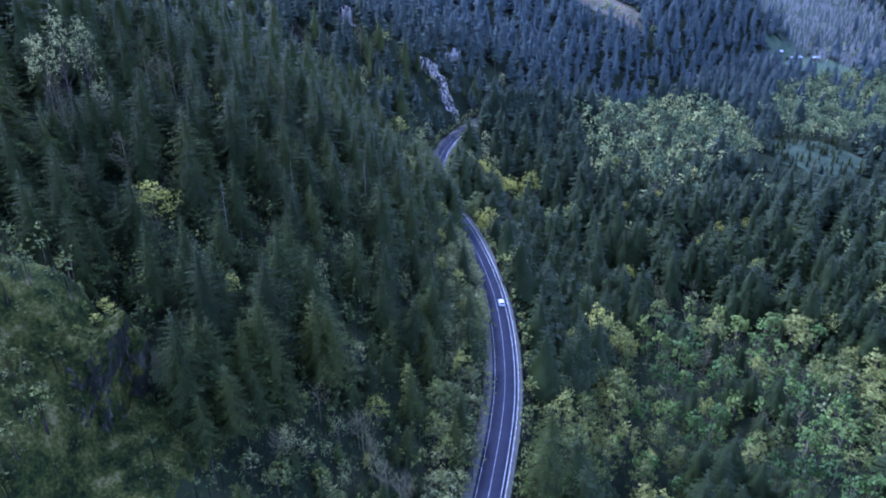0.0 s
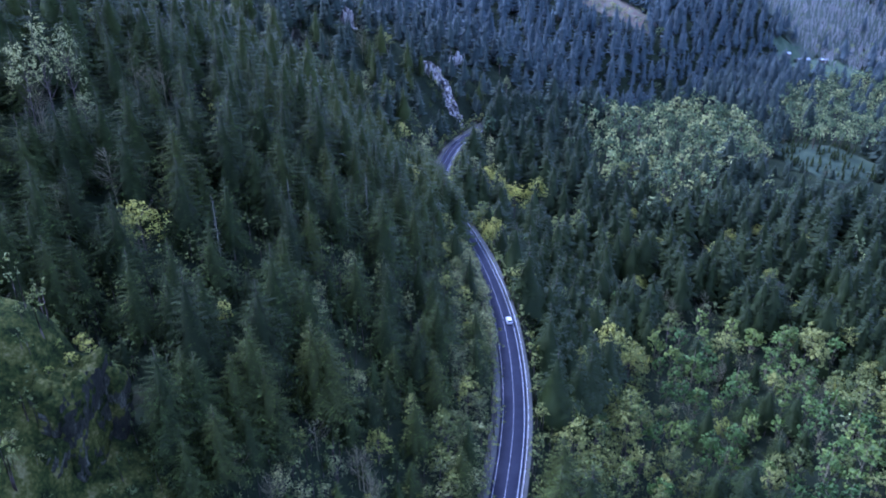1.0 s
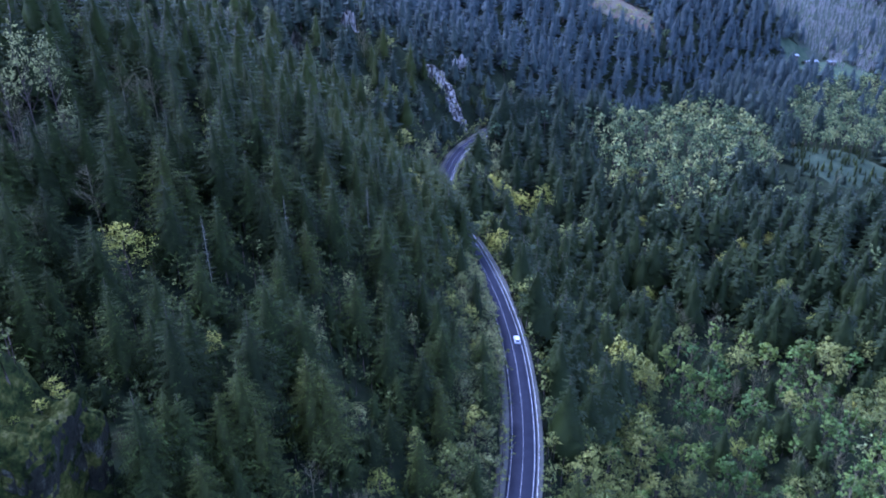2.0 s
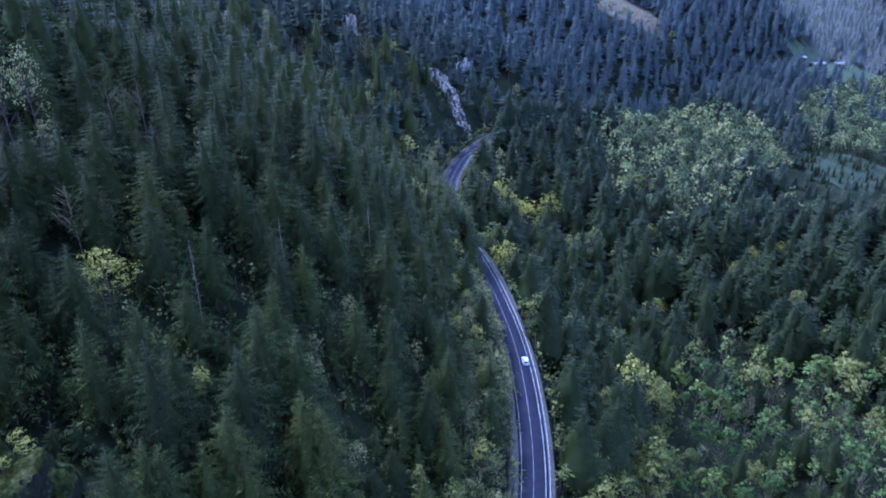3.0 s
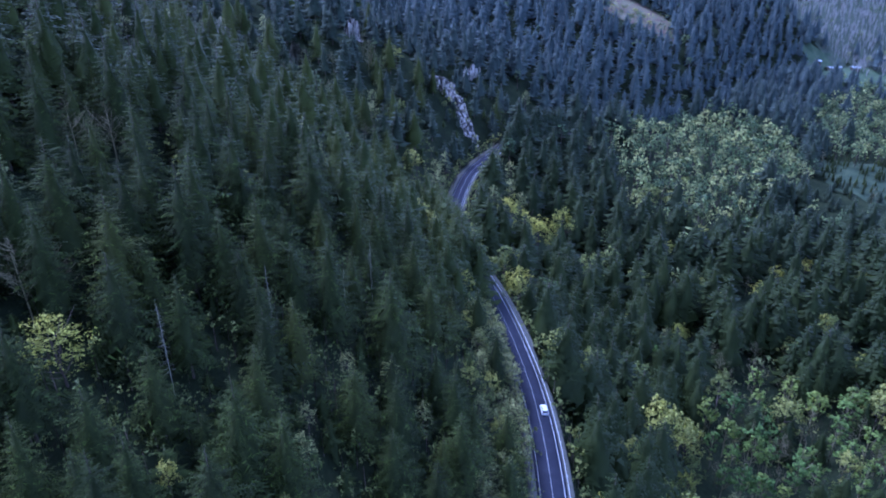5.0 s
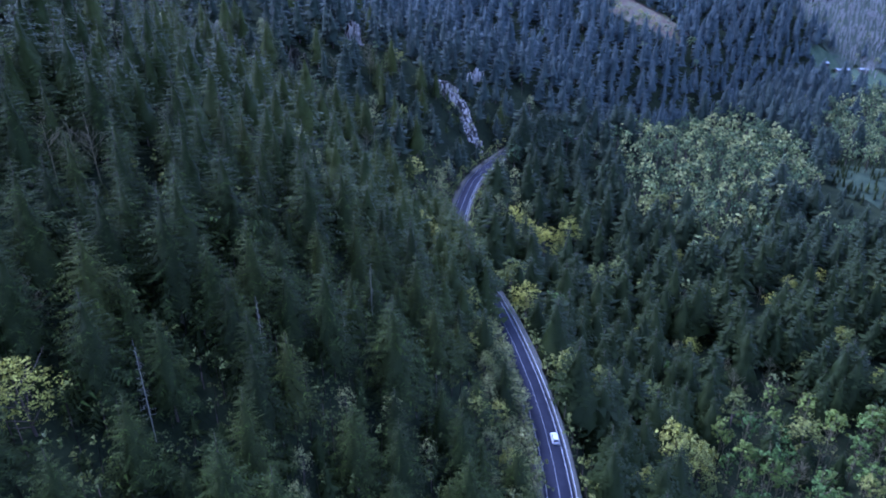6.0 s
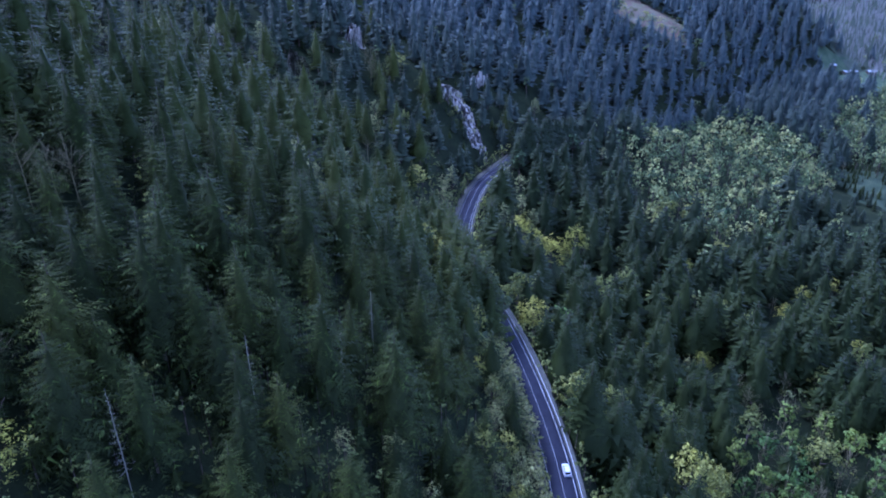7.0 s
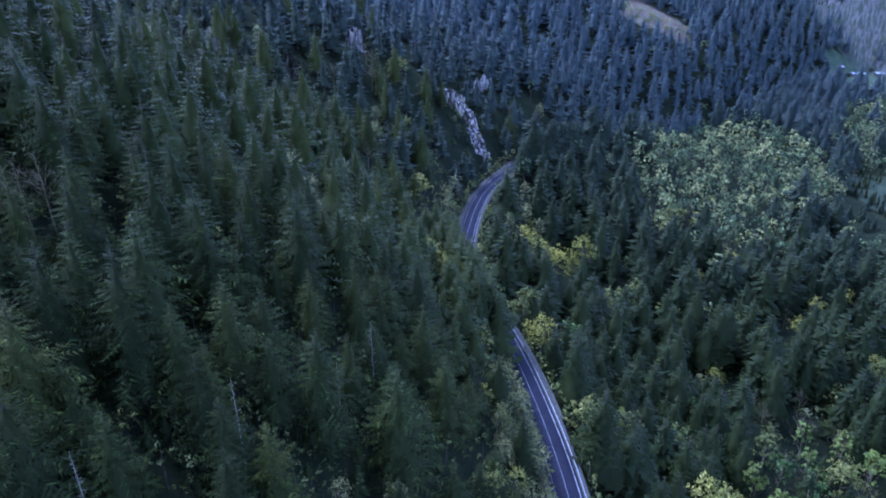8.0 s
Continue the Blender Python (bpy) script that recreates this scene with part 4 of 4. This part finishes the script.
# ---- rocks ----
def rock_face(name, cx, cy, low_half, high_half, length, uphill, bulge, material, label, seed, rubble=10):
    """Bare rock that bulges from a slope: upright ribs and clefts, broken edges, fallen blocks at its foot. uphill: degrees from +x."""
    r = random.Random(seed)
    a = radians(uphill)
    thing = tagged(new(name), label, "rock")
    thing.location = (cx, cy, float(ground(cx, cy)))
    origin = Vector(thing.location)
    nu, nv = 44, 40
    bm = bmesh.new()
    grid = []
    for j in range(nv + 1):
        v = j / nv
        row = []
        for i in range(nu + 1):
            u = 2 * i / nu - 1
            half = low_half + (high_half - low_half) * v
            wob = noise.noise(Vector((u * 2 + seed, v * 3, 1.7))) * 0.25
            along, across = (v - 0.5) * length, (u + wob) * half
            px = cx + along * math.cos(a) - across * math.sin(a)
            py = cy + along * math.sin(a) + across * math.cos(a)
            edge = min(1.0, (1 - abs(u)) * 3.5) * min(1.0, v * 7) * min(1.0, (1 - v) * 3)
            ribs = abs(noise.noise(Vector((across * 0.45, along * 0.08, seed)))) * 1.3 + 0.5 * noise.noise(Vector((across * 1.1, along * 0.35, seed + 4)))
            steps = 0.5 + 0.5 * math.tanh(4 * noise.noise(Vector((across * 0.12, along * 0.22, seed + 9))))
            ribs += 0.35 * noise.fractal(Vector((across * 1.7, along * 1.2, seed + 2)), 0.8, 2.1, 4)
            lift = edge * bulge * (0.35 + 0.45 * steps + 0.4 * ribs) - (0.8 if edge < 0.05 else 0)
            push = edge * bulge * 0.35 * (steps + ribs)
            row.append(bm.verts.new((px - push * math.cos(a) - origin.x, py - push * math.sin(a) - origin.y, float(ground(px, py)) + lift - origin.z)))
        grid.append(row)
    for j in range(nv):
        for i in range(nu):
            bm.faces.new((grid[j][i + 1], grid[j][i], grid[j + 1][i], grid[j + 1][i + 1]))
    bmesh.ops.recalc_face_normals(bm, faces=bm.faces[:])
    part("face", bm, material, thing)
    for _ in range(rubble):
        bm = bmesh.new()
        bmesh.ops.create_icosphere(bm, subdivisions=2, radius=r.uniform(0.5, 1.4))
        for vert in bm.verts:
            vert.co *= 1 + 0.45 * noise.noise(vert.co * 1.3 + Vector((r.random() * 0.1, seed, 0)))
            vert.co.z *= 0.75
        along, across = -length * r.uniform(0.3, 0.6), r.uniform(-1, 1) * low_half * 1.3
        px, py = cx + along * math.cos(a) - across * math.sin(a), cy + along * math.sin(a) + across * math.cos(a)
        part("boulder", bm, material, thing).location = Vector((px, py, float(ground(px, py)) + 0.3)) - origin
    return thing


DARK_ROCK = plain("dark_lichened_rock", [(0.42, (0.010, 0.0105, 0.006)), (0.54, (0.028, 0.029, 0.017)), (0.68, (0.16, 0.158, 0.11))], 0.5, 0.9, 0.4, stretch=(1, 1, 0.35))


def rock_block(bm, at, wide, deep, tall, seed, lean):
    """One upright fractured block of a cliff."""
    made_here = bmesh.ops.create_icosphere(bm, subdivisions=4, radius=1)["verts"]
    for vert in made_here:
        p = vert.co.normalized()
        p = p * (abs(p.x) ** 4 + abs(p.y) ** 4 + abs(p.z) ** 4) ** -0.25
        q = Vector((p.x * wide, p.y * deep, p.z * tall))
        cracks = abs(noise.noise(Vector((q.x * 0.9, q.y * 0.9, q.z * 0.2 + seed))))
        q *= 1 + 0.3 * noise.noise(Vector((q.x * 0.4, q.y * 0.4, q.z * 0.15 + seed))) - 0.25 * (0.25 - min(0.25, cracks)) / 0.25 + 0.08 * noise.fractal(q * 0.8, 0.8, 2.1, 4)
        q.x += lean * q.z
        vert.co = q + at


def cliff(label):
    """A broken cliff: a band of upright ribs along the slope, a spur that runs down to the road, blocks at its foot."""
    r = random.Random(3)
    thing = tagged(new("rock_cliff"), label, "rock")
    thing.location = (-5, 480, float(ground(-5, 480)))
    origin = Vector(thing.location)

    def rib(px, py, wide, tall, lift=0.5, name="rib"):
        bm = bmesh.new()
        rock_block(bm, Vector((0, 0, 0)), wide, wide * r.uniform(0.8, 1.2), tall, r.uniform(0, 90), r.uniform(-0.12, 0.12))
        bmesh.ops.recalc_face_normals(bm, faces=bm.faces[:])
        part(name, bm, ROCK, thing).location = Vector((px, py, float(ground(px, py)) + lift * tall * 0.5)) - origin

    for k in range(10):  # the band at the head
        s = k / 9
        rib(-17 + 12 * s + r.uniform(-1.5, 1.5), 479 + 17 * s + r.uniform(-2, 2), r.uniform(0.6, 1.2), r.uniform(2.5, 5.0))
    for k in range(11):  # the spur
        s = k / 10
        rib(-6 + 12 * s + r.uniform(-2.4, 2.4), 495 - 28 * s + r.uniform(-2, 2), r.uniform(0.5, 1.1), r.uniform(2.5, 4.5) * (1 - 0.4 * s))
    for k in range(6):  # ribs higher on the slope beyond
        rib(2 + 2.0 * k + r.uniform(-0.6, 0.6), 522 + 3.4 * k, r.uniform(1.1, 1.8), r.uniform(4, 6.5), 0.8)
    for _ in range(16):
        rib(r.uniform(1, 11), r.uniform(464, 474), r.uniform(0.4, 0.9), r.uniform(0.4, 0.8), name="boulder")
    return thing


cliff("pale fractured cliff of upright ribs above the road bend")
rock_face("rock_outcrop", -0.5, 481, 5.0, 7.5, 34, 113, 3.4, ROCK, "pale streaked rock spur that falls to the road bend", 31, 8)
rock_face("rock_outcrop", -11.5, 488, 10, 9, 13, 147, 4.2, ROCK, "pale broken rock band at the head of a spur", 33, 4)


def crag(cx, cy, wide, deep, tall, middle_z, seed, label):
    """A blocky upright rock with steep cracked sides and a mossy head."""
    thing = tagged(new("rock_outcrop"), label, "rock")
    thing.location = (cx, cy, middle_z)
    bm = bmesh.new()
    bmesh.ops.create_icosphere(bm, subdivisions=5, radius=1)
    for vert in bm.verts:
        p = vert.co.normalized()
        k = (abs(p.x) ** 5 + abs(p.y) ** 5 + abs(p.z) ** 5) ** -0.2
        p = p * k
        q = Vector((p.x * wide, p.y * deep, p.z * tall))
        ribs = noise.noise(Vector((q.x * 0.28, q.y * 0.28, q.z * 0.12 + seed)))
        cracks = abs(noise.noise(Vector((q.x * 0.6, q.y * 0.6, q.z * 0.2 + seed + 5))))
        q *= 1 + 0.2 * ribs - 0.07 * (0.3 - min(0.3, cracks)) / 0.3 + 0.03 * noise.fractal(q * 0.7, 0.9, 2.1, 3)
        q.x += 0.12 * q.z
        vert.co = q
    bmesh.ops.recalc_face_normals(bm, faces=bm.faces[:])
    moss = bm.copy()
    for piece, keep_moss in ((bm, False), (moss, True)):
        drop = [f for f in piece.faces if (f.normal.z > 0.02 + 0.5 * noise.noise(f.calc_center_median() * 0.35)) != keep_moss]
        bmesh.ops.delete(piece, geom=drop, context="FACES")
    part("face", bm, DARK_ROCK, thing)
    part("moss", moss, MOSS, thing, "green moss and fern cover")
    return thing


crag(-61, 98.5, 4.8, 6.8, 13.5, 48.5, 5, "mossy grey rock outcrop with a steep cracked side on the slope")
crag(-65, 91, 6.0, 3.0, 6.5, 47.5, 15, "low mossy rock ledge under a steep outcrop")
crag(-56.5, 104, 2.4, 2.2, 9.0, 49.0, 25, "small grey rock pillar beside a mossy outcrop")
rock_face("rock_outcrop", -85, 423, 5, 5, 12, 115, 9.0, DARK_ROCK, "dark purplish rock rib rising among the conifers", 21, 3)
rock_face("rock_outcrop", -122, 413, 5, 4, 10, 120, 8.0, ROCK, "bare grey rock rib rising among the conifers", 23, 3)
rock_face("rock_outcrop", -65, 480, 4, 4, 13, 110, 9.0, ROCK, "bare grey rock rib rising among the conifers", 7, 3)
rock_face("rock_outcrop", -93, 326, 4, 4, 9, 120, 8.0, ROCK, "bare grey rock rib rising among the conifers", 11, 2)
rock_face("rock_outcrop", 345, 750, 6, 7, 14, 100, 9.0, ROCK, "pale rock bluff among the valley trees", 9, 3)


# ---- open patches ----
def patch(name, cx, cy, rx, ry, material, label):
    """A ragged sheet of other ground, a little above the forest floor."""
    rings, sides = 16, 56
    points, faces = [(cx, cy, float(ground(cx, cy)) + 0.5)], []
    for i in range(1, rings + 1):
        for k in range(sides):
            a = 6.283 * k / sides
            edge = 1 + 0.12 * math.sin(3 * a + cx) + 0.08 * math.sin(7 * a + cy) + 0.06 * math.sin(13 * a + cx + cy)
            px, py = cx + rx * edge * math.cos(a) * i / rings, cy + ry * edge * math.sin(a) * i / rings
            points.append((px, py, float(ground(px, py)) + (0.5 if i < rings else -0.6)))
    for k in range(sides):
        faces.append((0, 1 + k, 1 + (k + 1) % sides, 1 + (k + 1) % sides))
    for i in range(rings - 1):
        for k in range(sides):
            p, q = 1 + i * sides, 1 + (i + 1) * sides
            faces.append((p + k, q + k, q + (k + 1) % sides, p + (k + 1) % sides))
    bm = bmesh.new()
    verts = [bm.verts.new(p) for p in points]
    for f in faces:
        bm.faces.new([verts[i] for i in dict.fromkeys(f)])
    me = bpy.data.meshes.new(name)
    bm.to_mesh(me)
    bm.free()
    for polygon in me.polygons:
        polygon.use_smooth = True
    me.materials.append(material)
    return tagged(new(name, me), label, name, kind="structure")


GRASS = plain("meadow_grass", [(0.3, (0.014, 0.025, 0.011)), (0.5, (0.030, 0.046, 0.020)), (0.7, (0.07, 0.085, 0.04))], 0.09, 0.8, 0.5, fine=0.6)
EARTH = plain("bare_earth", [(0.36, (0.06, 0.05, 0.03)), (0.47, (0.13, 0.09, 0.065)), (0.56, (0.10, 0.11, 0.05)), (0.66, (0.24, 0.19, 0.15))], 0.12, 1.0, 0.8, fine=0.5)
PASTURE = plain("green_pasture", [(0.3, (0.035, 0.055, 0.028)), (0.5, (0.06, 0.09, 0.042)), (0.7, (0.11, 0.13, 0.07))], 0.09, 0.8, 0.5, fine=0.6)
patch("meadow", 322, 574, 40, 46, GRASS, "grassy meadow on the valley floor among trees")
patch("clearing", 186, 832, 52, 44, EARTH, "reddish bare earth slope in a forest clearing")
DRY_GRASS = plain("dry_grass", [(0.3, (0.035, 0.045, 0.028)), (0.5, (0.065, 0.08, 0.05)), (0.75, (0.12, 0.14, 0.085))], 0.06, 1.0, 0.8)
patch("hillside", 575, 1010, 150, 92, DRY_GRASS, "dry grass hillside under leafless trees")
patch("pasture", 478, 914, 62, 34, PASTURE, "green pasture by a farmhouse across the valley")


# ---- guard rails ----
def box(bm, size, m):
    bmesh.ops.create_cube(bm, size=1, matrix=m @ Matrix.Diagonal((*size, 1)))


def guard_rail(y0, y1, side, label):
    """A steel guard rail along the road: posts and a folded beam."""
    rail = tagged(new("guard_rail"), label, "guard rail")
    rail.location = (float(road_x(y0)) - side, y0, float(road_z(y0)))
    origin = Vector(rail.location)
    bm = bmesh.new()
    profile = [(0.0, 0.45), (0.05, 0.52), (0.0, 0.6), (0.05, 0.68), (0.0, 0.76), (-0.04, 0.76), (-0.04, 0.45)]
    rows = []
    yy = y0
    while yy <= y1:
        lean = float(road_x(yy + 1) - road_x(yy - 1)) / 2
        n = math.hypot(1, lean)
        cx, cy, cz = float(road_x(yy)) - side / n, yy + side * lean / n, float(road_z(yy))
        inward = 1 if side < 0 else -1
        rows.append([bm.verts.new((cx - inward * a / n - origin.x, cy + inward * a * lean / n - origin.y, cz + b - origin.z)) for a, b in profile])
        yy += 4
    for lower, upper in zip(rows, rows[1:]):
        for k in range(len(profile)):
            j = (k + 1) % len(profile)
            bm.faces.new((lower[k], lower[j], upper[j], upper[k]))
    part("beam", bm, STEEL, rail, "galvanised folded steel beam")
    shared = None
    yy = y0
    while yy <= y1:
        lean = float(road_x(yy + 1) - road_x(yy - 1)) / 2
        n = math.hypot(1, lean)
        at = Vector((float(road_x(yy)) - (side * 1.03) / n, yy + side * 1.03 * lean / n, float(road_z(yy)))) - origin
        if shared is None:
            bm = bmesh.new()
            box(bm, (0.12, 0.1, 1.1), pose(0, 0, 0.2))
            bmesh.ops.bevel(bm, geom=bm.edges[:], offset=0.015, segments=1, affect="EDGES")
            post = part("post", bm, STEEL, rail)
            shared = post.data
        else:
            post = new("post", shared)
            post.parent = rail
        post.location = at
        yy += 4
    return rail


guard_rail(60, 300, -3.95, "galvanised steel guard rail along the valley edge")
guard_rail(345, 500, -3.95, "galvanised steel guard rail round the far bend")


# ---- the car ----
def glossy(name, colour, roughness, metal=0.0):
    n = Nodes(name, roughness, 0.5)
    n.bsdf.inputs["Metallic"].default_value = metal
    dust = n.ramp(n.noise(3.0, 5.0), [(0.35, tuple(c * 0.88 for c in colour)), (0.65, colour)])
    return n.colour(dust).mat


CAR_PAINT, CAR_GLASS = glossy("white_car_paint", (0.8, 0.8, 0.8), 0.3), glossy("dark_glass", (0.02, 0.022, 0.025), 0.08)
TYRE, RIM = glossy("tyre_rubber", (0.03, 0.03, 0.03), 0.8), glossy("alloy_rim", (0.5, 0.5, 0.52), 0.35, 0.9)
LAMP_RED, LAMP_CLEAR = glossy("red_lamp", (0.4, 0.02, 0.02), 0.2), glossy("clear_lamp", (0.7, 0.7, 0.7), 0.15)


def loft(sections):
    """A closed skin over cross-sections: lists of points of one length."""
    bm = bmesh.new()
    loops = [[bm.verts.new(p) for p in row] for row in sections]
    for a, b in zip(loops, loops[1:]):
        for k in range(len(a)):
            j = (k + 1) % len(a)
            bm.faces.new((a[k], a[j], b[j], b[k]))
    bm.faces.new(loops[0][::-1])
    bm.faces.new(loops[-1])
    bmesh.ops.recalc_face_normals(bm, faces=bm.faces[:])
    return bm


def car(m):
    thing = tagged(new("car"), "white hatchback car driving on the asphalt road", "car")
    thing.matrix_basis = m

    def ring(yy, half, low, high):
        return [(-half, yy, low + 0.12), (-half * 0.92, yy, low), (half * 0.92, yy, low), (half, yy, low + 0.12), (half, yy, high - 0.14), (half * 0.88, yy, high), (-half * 0.88, yy, high), (-half, yy, high - 0.14)]

    lower = loft([ring(-2.1, 0.72, 0.35, 0.85), ring(-1.95, 0.85, 0.25, 0.98), ring(-0.9, 0.89, 0.2, 0.96), ring(0.8, 0.89, 0.2, 0.94), ring(1.7, 0.84, 0.22, 0.82), ring(2.1, 0.7, 0.32, 0.66)])
    part("body", lower, CAR_PAINT, thing)
    upper = loft([ring(-1.95, 0.66, 0.9, 1.12), ring(-1.5, 0.69, 0.9, 1.45), ring(-0.4, 0.7, 0.9, 1.5), ring(0.3, 0.68, 0.9, 1.42), ring(1.0, 0.66, 0.86, 0.98)])
    part("cabin", upper, CAR_GLASS, thing, "dark tinted car windows")
    roof = loft([ring(-1.6, 0.62, 1.42, 1.5), ring(-0.5, 0.64, 1.46, 1.56), ring(0.3, 0.6, 1.4, 1.48)])
    part("roof", roof, CAR_PAINT, thing)
    for sx in (-1, 1):
        for sy in (-1.3, 1.35):
            bm = bmesh.new()
            bmesh.ops.create_cone(bm, cap_ends=True, segments=18, radius1=0.32, radius2=0.32, depth=0.2, matrix=pose(sx * 0.78, sy, 0.32, 0, 90, 0))
            bmesh.ops.bevel(bm, geom=[e for e in bm.edges if len(e.link_faces) == 2 and e.calc_face_angle() > 1], offset=0.03, segments=2, affect="EDGES")
            wheel = part("wheel", bm, TYRE, thing)
            bm = bmesh.new()
            bmesh.ops.create_cone(bm, cap_ends=True, segments=14, radius1=0.2, radius2=0.17, depth=0.03, matrix=pose(sx * 0.89, sy, 0.32, 0, sx * 90, 0))
            part("rim", bm, RIM, wheel, "silver alloy rim")
        bm = bmesh.new()
        box(bm, (0.2, 0.08, 0.24), pose(sx * 0.62, -2.06, 0.78))
        bmesh.ops.bevel(bm, geom=bm.edges[:], offset=0.03, segments=2, affect="EDGES")
        part("tail_light", bm, LAMP_RED, thing, "red tail light")
        bm = bmesh.new()
        box(bm, (0.34, 0.14, 0.14), pose(sx * 0.52, 2.02, 0.62))
        bmesh.ops.bevel(bm, geom=bm.edges[:], offset=0.04, segments=2, affect="EDGES")
        part("headlight", bm, LAMP_CLEAR, thing, "clear headlight")
        bm = bmesh.new()
        box(bm, (0.2, 0.1, 0.13), pose(sx * 0.97, 0.55, 1.0))
        bmesh.ops.bevel(bm, geom=bm.edges[:], offset=0.03, segments=2, affect="EDGES")
        part("mirror", bm, CAR_PAINT, thing)
    return thing


CAR_Y = 209
lean = float(road_x(CAR_Y + 1) - road_x(CAR_Y - 1)) / 2
car(pose(float(road_x(CAR_Y)) + 1.75, CAR_Y, float(road_z(CAR_Y)) + 0.06, 0, 0, -math.degrees(math.atan(lean))))


# ---- the farm sheds across the valley ----
WALL, ROOF = plain("weathered_boards", [(0.3, (0.07, 0.06, 0.05)), (0.7, (0.16, 0.145, 0.12))], 0.6, 0.2, 0.02, stretch=(4, 4, 0.4)), plain("pale_metal_roof", [(0.3, (0.3, 0.33, 0.35)), (0.7, (0.46, 0.49, 0.51))], 0.5, 0.2, 0.02, roughness=0.5)


def shed(px, py, turn, length, label):
    """A long low farm shed with a shallow pitched roof, doors and windows."""
    house = tagged(new("farm_shed"), label, "shed")
    house.matrix_basis = pose(px, py, float(ground(px, py)) + 1.0, 0, 0, turn)
    bm = bmesh.new()
    box(bm, (length, 7, 5.4), pose(0, 0, 0.6))
    part("wall", bm, WALL, house)
    half = length / 2 + 0.6
    bm = loft([[(sx, -4.1, 3.2), (sx, 0, 4.6), (sx, 4.1, 3.2), (sx, 4.1, 2.95), (sx, 0, 4.35), (sx, -4.1, 2.95)] for sx in (-half, half)])
    part("roof", bm, ROOF, house, "pale sheet metal roof")
    for k in range(int(length // 4)):
        bm = bmesh.new()
        box(bm, (1.3, 0.12, 1.1), pose(-length / 2 + 2.2 + 4 * k, -3.53, 2.1))
        part("window", bm, CAR_GLASS, house)
    bm = bmesh.new()
    box(bm, (2.2, 0.14, 2.4), pose(length / 2 - 1.6, -3.53, 1.1))
    part("door", bm, BARK, house, "brown wooden door")
    return house


shed(462, 921, 6, 15, "long low farm shed with a pale metal roof")
shed(490, 925, -4, 9, "low farm shed with a pale metal roof beside a pasture")
shed(440, 920, 10, 4, "tiny pale-roofed hut beside a pasture")


# ---- young spruces in the meadow ----
sapling_models = []
for k in range(3):
    crown, trunk = fir_form(900 + k, 12, 7, MID_BOUGH, 4, 0.9)
    sapling_models.append((trunk, crown))
for sx, sy in rng.uniform((286, 530), (358, 615), (150, 2)):
    s = rng.uniform(0.15, 0.5)
    planted("sapling", sapling_models, int(rng.integers(3)), (sx, sy, float(ground(sx, sy)) + 0.3), (s, s, s), rng.uniform(0, 360), "young_spruce", (BARK, FIR_OWN), "small young spruce growing in the open meadow", "conifer tree", "young spruces in the meadow")
